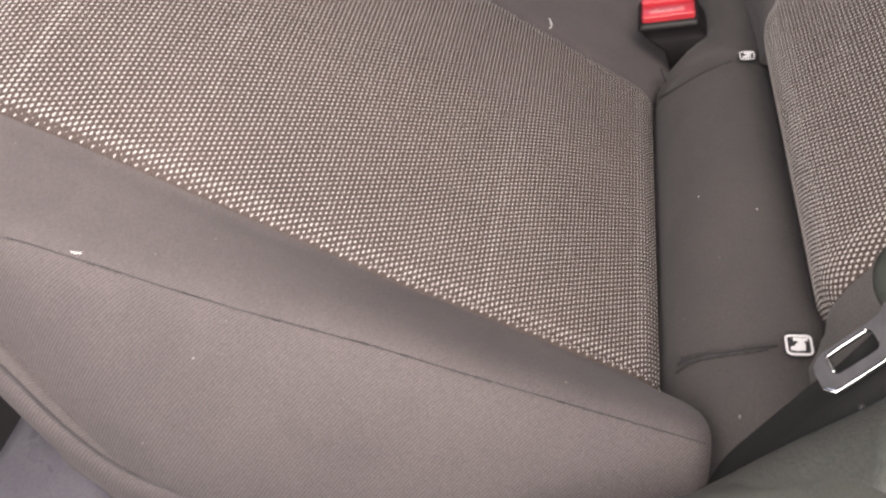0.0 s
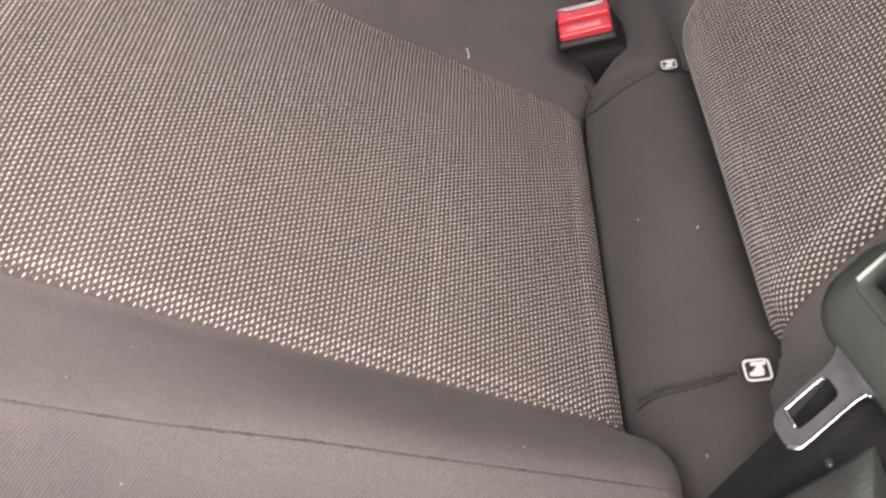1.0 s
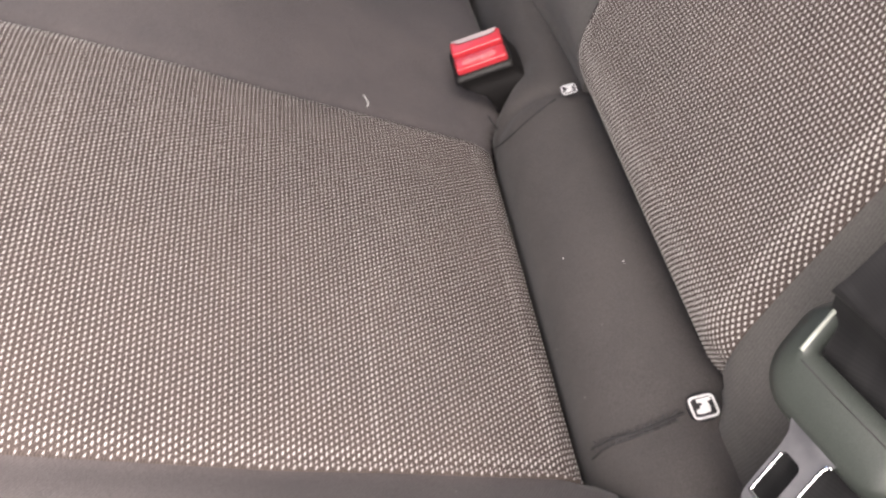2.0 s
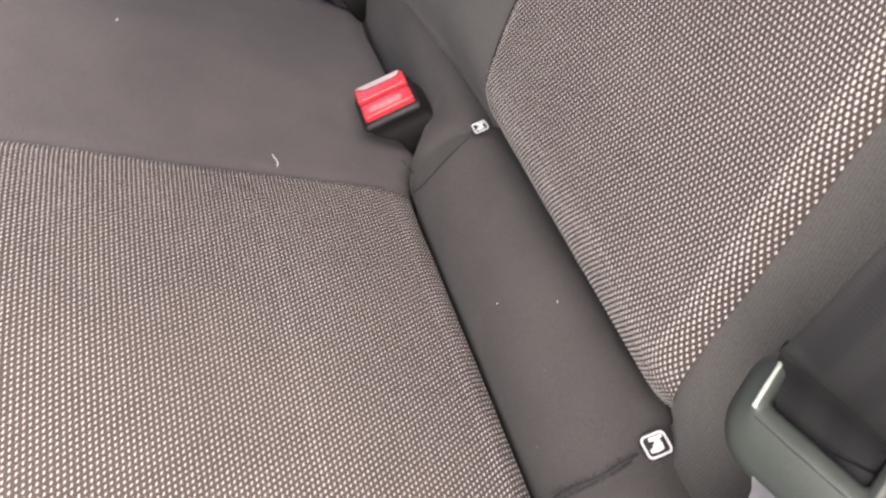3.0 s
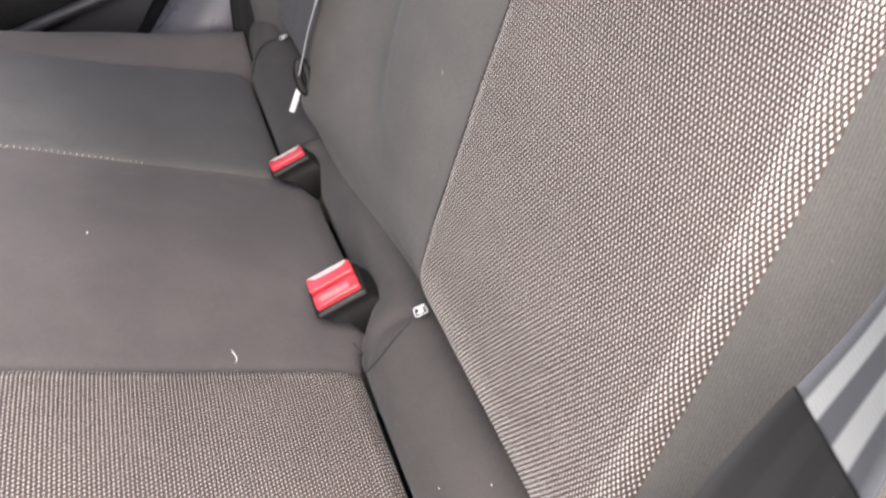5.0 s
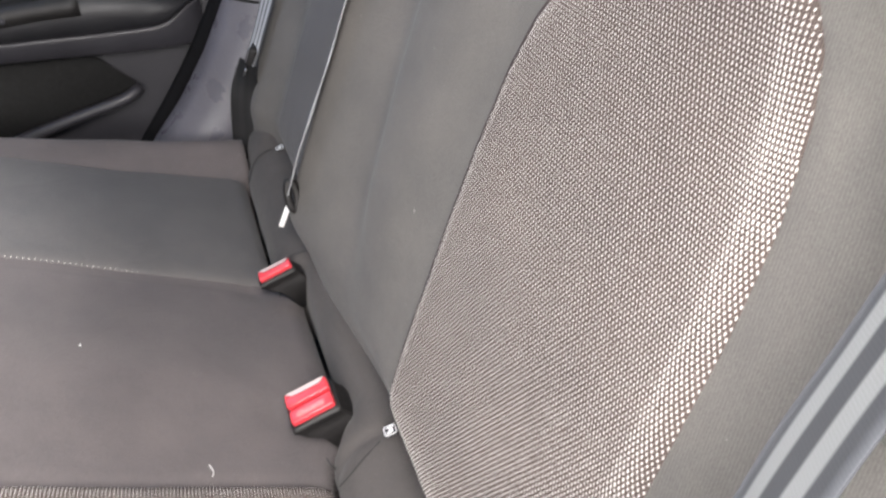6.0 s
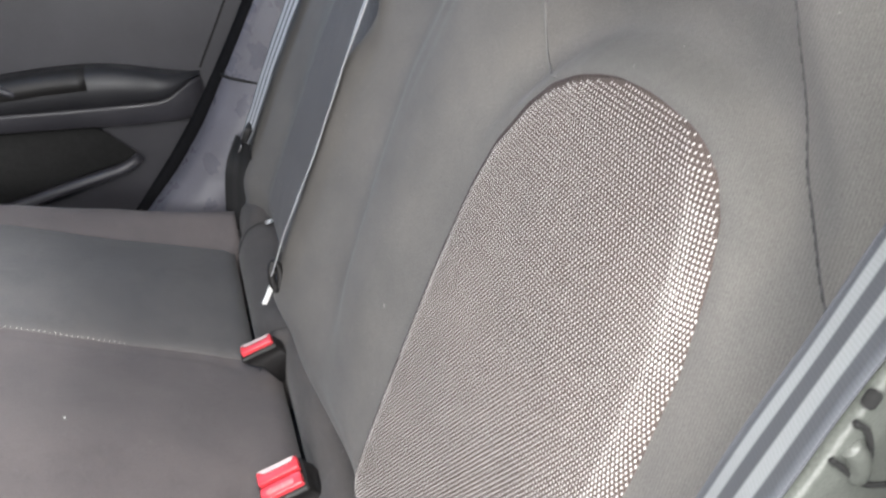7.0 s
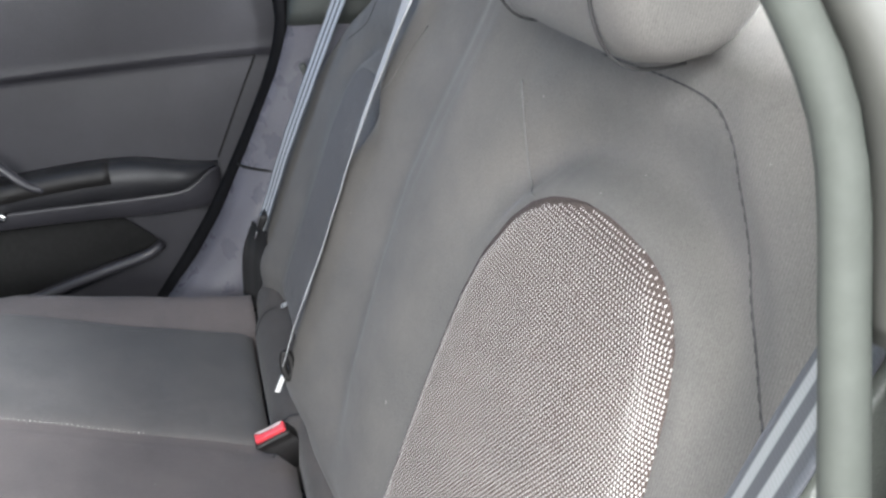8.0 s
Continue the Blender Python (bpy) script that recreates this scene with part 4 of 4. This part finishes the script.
bm = sheet(lambda y, z: (door_x(y, z), y, z), stations(-0.08, 0.80, 50), stations(-0.20, 0.46, 110))
ext = bmesh.ops.extrude_face_region(bm, geom=bm.faces[:])
bmesh.ops.translate(bm, vec=(0.06, 0, 0), verts=[g for g in ext["geom"] if isinstance(g, bmesh.types.BMVert)])
under(part("panel", bm, M_DOOR, door), door_inv)
arm_rings, band_rings = [], []
for y in stations(0.062, 0.75, 40):
    k = smooth(0.058, 0.11, y)
    top = 0.172 + 0.028 * smooth(0.055, 0.22, y) - 0.014 * smooth(0.26, 0.5, y)
    bot = 0.142 + 0.026 * smooth(0.13, 0.062, y) + 0.006 * smooth(0.15, 0.4, y)
    out = 0.036 * k + 0.004
    arm_rings.append([(1.085, y, top), (1.07 - out * 0.6, y, top), (1.07 - out * 0.92, y, top - 0.006), (1.07 - out, y, (top + bot) / 2), (1.07 - out * 0.9, y, bot + 0.003), (1.07 - out * 0.7, y, bot), (1.085, y, bot)])
    low = 0.104 + 0.012 * smooth(0.1, 0.4, y)
    band_rings.append([(1.085, y, bot - 0.001), (1.064 - out * 0.62, y, bot - 0.001), (1.064 - out * 0.62, y, bot - 0.006), (1.064 - out * 0.5, y, low + 0.004), (1.066 - out * 0.4, y, low), (1.085, y, low)])
under(part("armrest", loft(arm_rings), M_DOORDARK, door, "black moulded armrest"), door_inv)
under(part("armrest_band", loft(band_rings), M_DOOR, door, "grey band under the armrest"), door_inv)
pull_rings = []
for y in stations(0.225, 0.40, 14):
    top = 0.172 + 0.028 * smooth(0.055, 0.22, y) - 0.014 * smooth(0.26, 0.5, y)
    pull_rings.append([(1.085, y, top + 0.0012), (1.045, y, top + 0.0012), (1.0315, y, top - 0.006), (1.0285, y, top - 0.026), (1.085, y, top - 0.026)])
under(part("armrest_pull", loft(pull_rings), M_BLACK, door, "black pull cup"), door_inv)
# door bin: flat near-black plate as shade under the armrest, with a pale lip
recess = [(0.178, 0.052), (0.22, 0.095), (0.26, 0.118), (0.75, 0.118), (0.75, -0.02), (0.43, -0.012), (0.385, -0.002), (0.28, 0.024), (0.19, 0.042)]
under(part("bin_opening", outline_plate(recess, 0.004, Matrix(((0, 0, 1, 1.068), (1, 0, 0, 0), (0, 1, 0, 0), (0, 0, 0, 1)))), M_HOLE, door, "near-black plate for the shade in the bin opening"), door_inv)
under(part("bin_lip", tube([(1.062, 0.176, 0.046), (1.05, 0.20, 0.036), (1.048, 0.28, 0.018), (1.047, 0.385, -0.008), (1.047, 0.43, -0.014), (1.047, 0.46, 0.0), (1.047, 0.75, 0.01)], 0.009, 50, 10), M_DOOR, door, "rounded lip of the bin"), door_inv)
under(part("door_handle", rbox((0.012, 0.07, 0.012), 0.004, 3, Matrix.Translation((1.03, 0.415, 0.158)) @ pose(0, 0, 0, 25)), M_CHROME, door, "chromed release handle"), door_inv)
groove = [(0.060 - 0.084 * k, 0.177 + 0.159 * k) for k in stations(0, 1, 20)]
under(part("panel_groove", tube([(door_x(y, z) - 0.0005, y, z) for y, z in groove], 0.0018, 60, 6), M_HOLE, door, "dark panel joint"), door_inv)
under(part("panel_groove", tube([(door_x(y, 0.336) - 0.0005, y, 0.3365 + 0.008 * smooth(-0.02, 0.15, y)) for y in stations(-0.024, 0.40, 20)], 0.0014, 60, 6), M_HOLE, door, "dark panel joint"), door_inv)
under(part("door_pull", tube([(1.052, 0.47, 0.33), (1.042, 0.42, 0.275), (1.036, 0.375, 0.226), (1.032, 0.345, 0.192), (1.036, 0.325, 0.178)], 0.010, 40, 10, 0.6), M_DOOR, door, "grey slanting door pull"), door_inv)
glass = under(part("window", rbox((0.004, 0.86, 0.36), 0.001, 1, Matrix.Translation((1.04, 0.36, 0.63)) @ pose(0, 0, 0, 0, -16, 0)), M_GLASS, door, "side window glass"), door_inv)
glass.visible_shadow = False


# ---- shell of the car and ground ----
def slab(name, label, category, size, at, material, turn=(0, 0, 0)):
    return tagged(part(name, rbox(size, 0.01, 2, pose(*at, *turn)), material), label, category, kind="structure")


slab("floor", "dark carpeted car floor", "floor", (1.30, 1.6, 0.04), (MID, 0.30, -0.32), M_CARPET)
slab("ceiling", "pale fabric headliner", "ceiling", (0.98, 1.56, 0.04), (MID, 0.11, 1.0), M_ROOF)
slab("wall_rear", "grey trim behind the rear seat", "trim panel", (1.10, 0.04, 0.75), (MID, -0.42, 0.02), M_TRIM)
slab("parcel_shelf", "grey parcel shelf behind the backrest", "shelf", (1.06, 0.34, 0.03), (MID, -0.43, 0.45), M_TRIM)
# unseen wall in place of front seats; keeps front light off the backrest
slab("wall_front", "unseen plain wall added to block light from the front", "wall", (1.30, 0.06, 1.04), (MID, 0.86, 0.20), M_TRIM)
slab("sill", "grey door sill beside the seat", "sill", (0.09, 1.5, 0.10), (-0.185, 0.72, -0.16), M_PILLAR)
slab("sill_cover", "purple-grey plastic sill cover in front of the cushion", "sill cover", (0.18, 0.070, 0.13), (-0.150, 0.377, -0.140), M_PILLAR)
slab("far_sill", "dark grey door sill under the far door", "sill", (0.06, 1.9, 0.16), (1.08, 0.75, -0.27), M_TRIM)
ground = tagged(part("ground", sheet(lambda x, y: (x, y, -0.62), stations(-400, 400, 3), stations(-400, 400, 3)), M_GROUND), "grey paved ground outside the car", "ground", kind="structure")


# ---- lint ----
def lint(points, r):
    ob = part("lint", tube(points, r, 10, 5), M_LINT)
    return tagged(ob, "white thread of lint on the seat fabric", "lint", "lint on the seat")


def speck(x, y):
    z = seat_z(x, y) + 0.0006
    lint([(x - 0.0008, y, z), (x, y + 0.0004, z + 0.0002), (x + 0.0008, y, z)], 0.0006)


lint([(0.297, 0.152, seat_z(0.297, 0.152) + 0.001), (0.302, 0.151, seat_z(0.302, 0.151) + 0.001), (0.309, 0.1535, seat_z(0.309, 0.1535) + 0.0012)], 0.0004)
speck(0.449, 0.247)
lint([(-0.0685, 0.349, seat_z(-0.0685, 0.349) + 0.0008), (-0.0692, 0.352, seat_z(-0.0692, 0.352) + 0.0006), (-0.069, 0.3535, seat_z(-0.069, 0.3535) + 0.0006)], 0.0003)


def roll_speck(x, y, z):
    lint([(x - 0.0005, y, z), (x, y + 0.0002, z + 0.0002), (x + 0.0005, y, z)], 0.0003)


roll_speck(0.129, 0.040, -0.0165)
roll_speck(0.107, 0.010, 0.0)
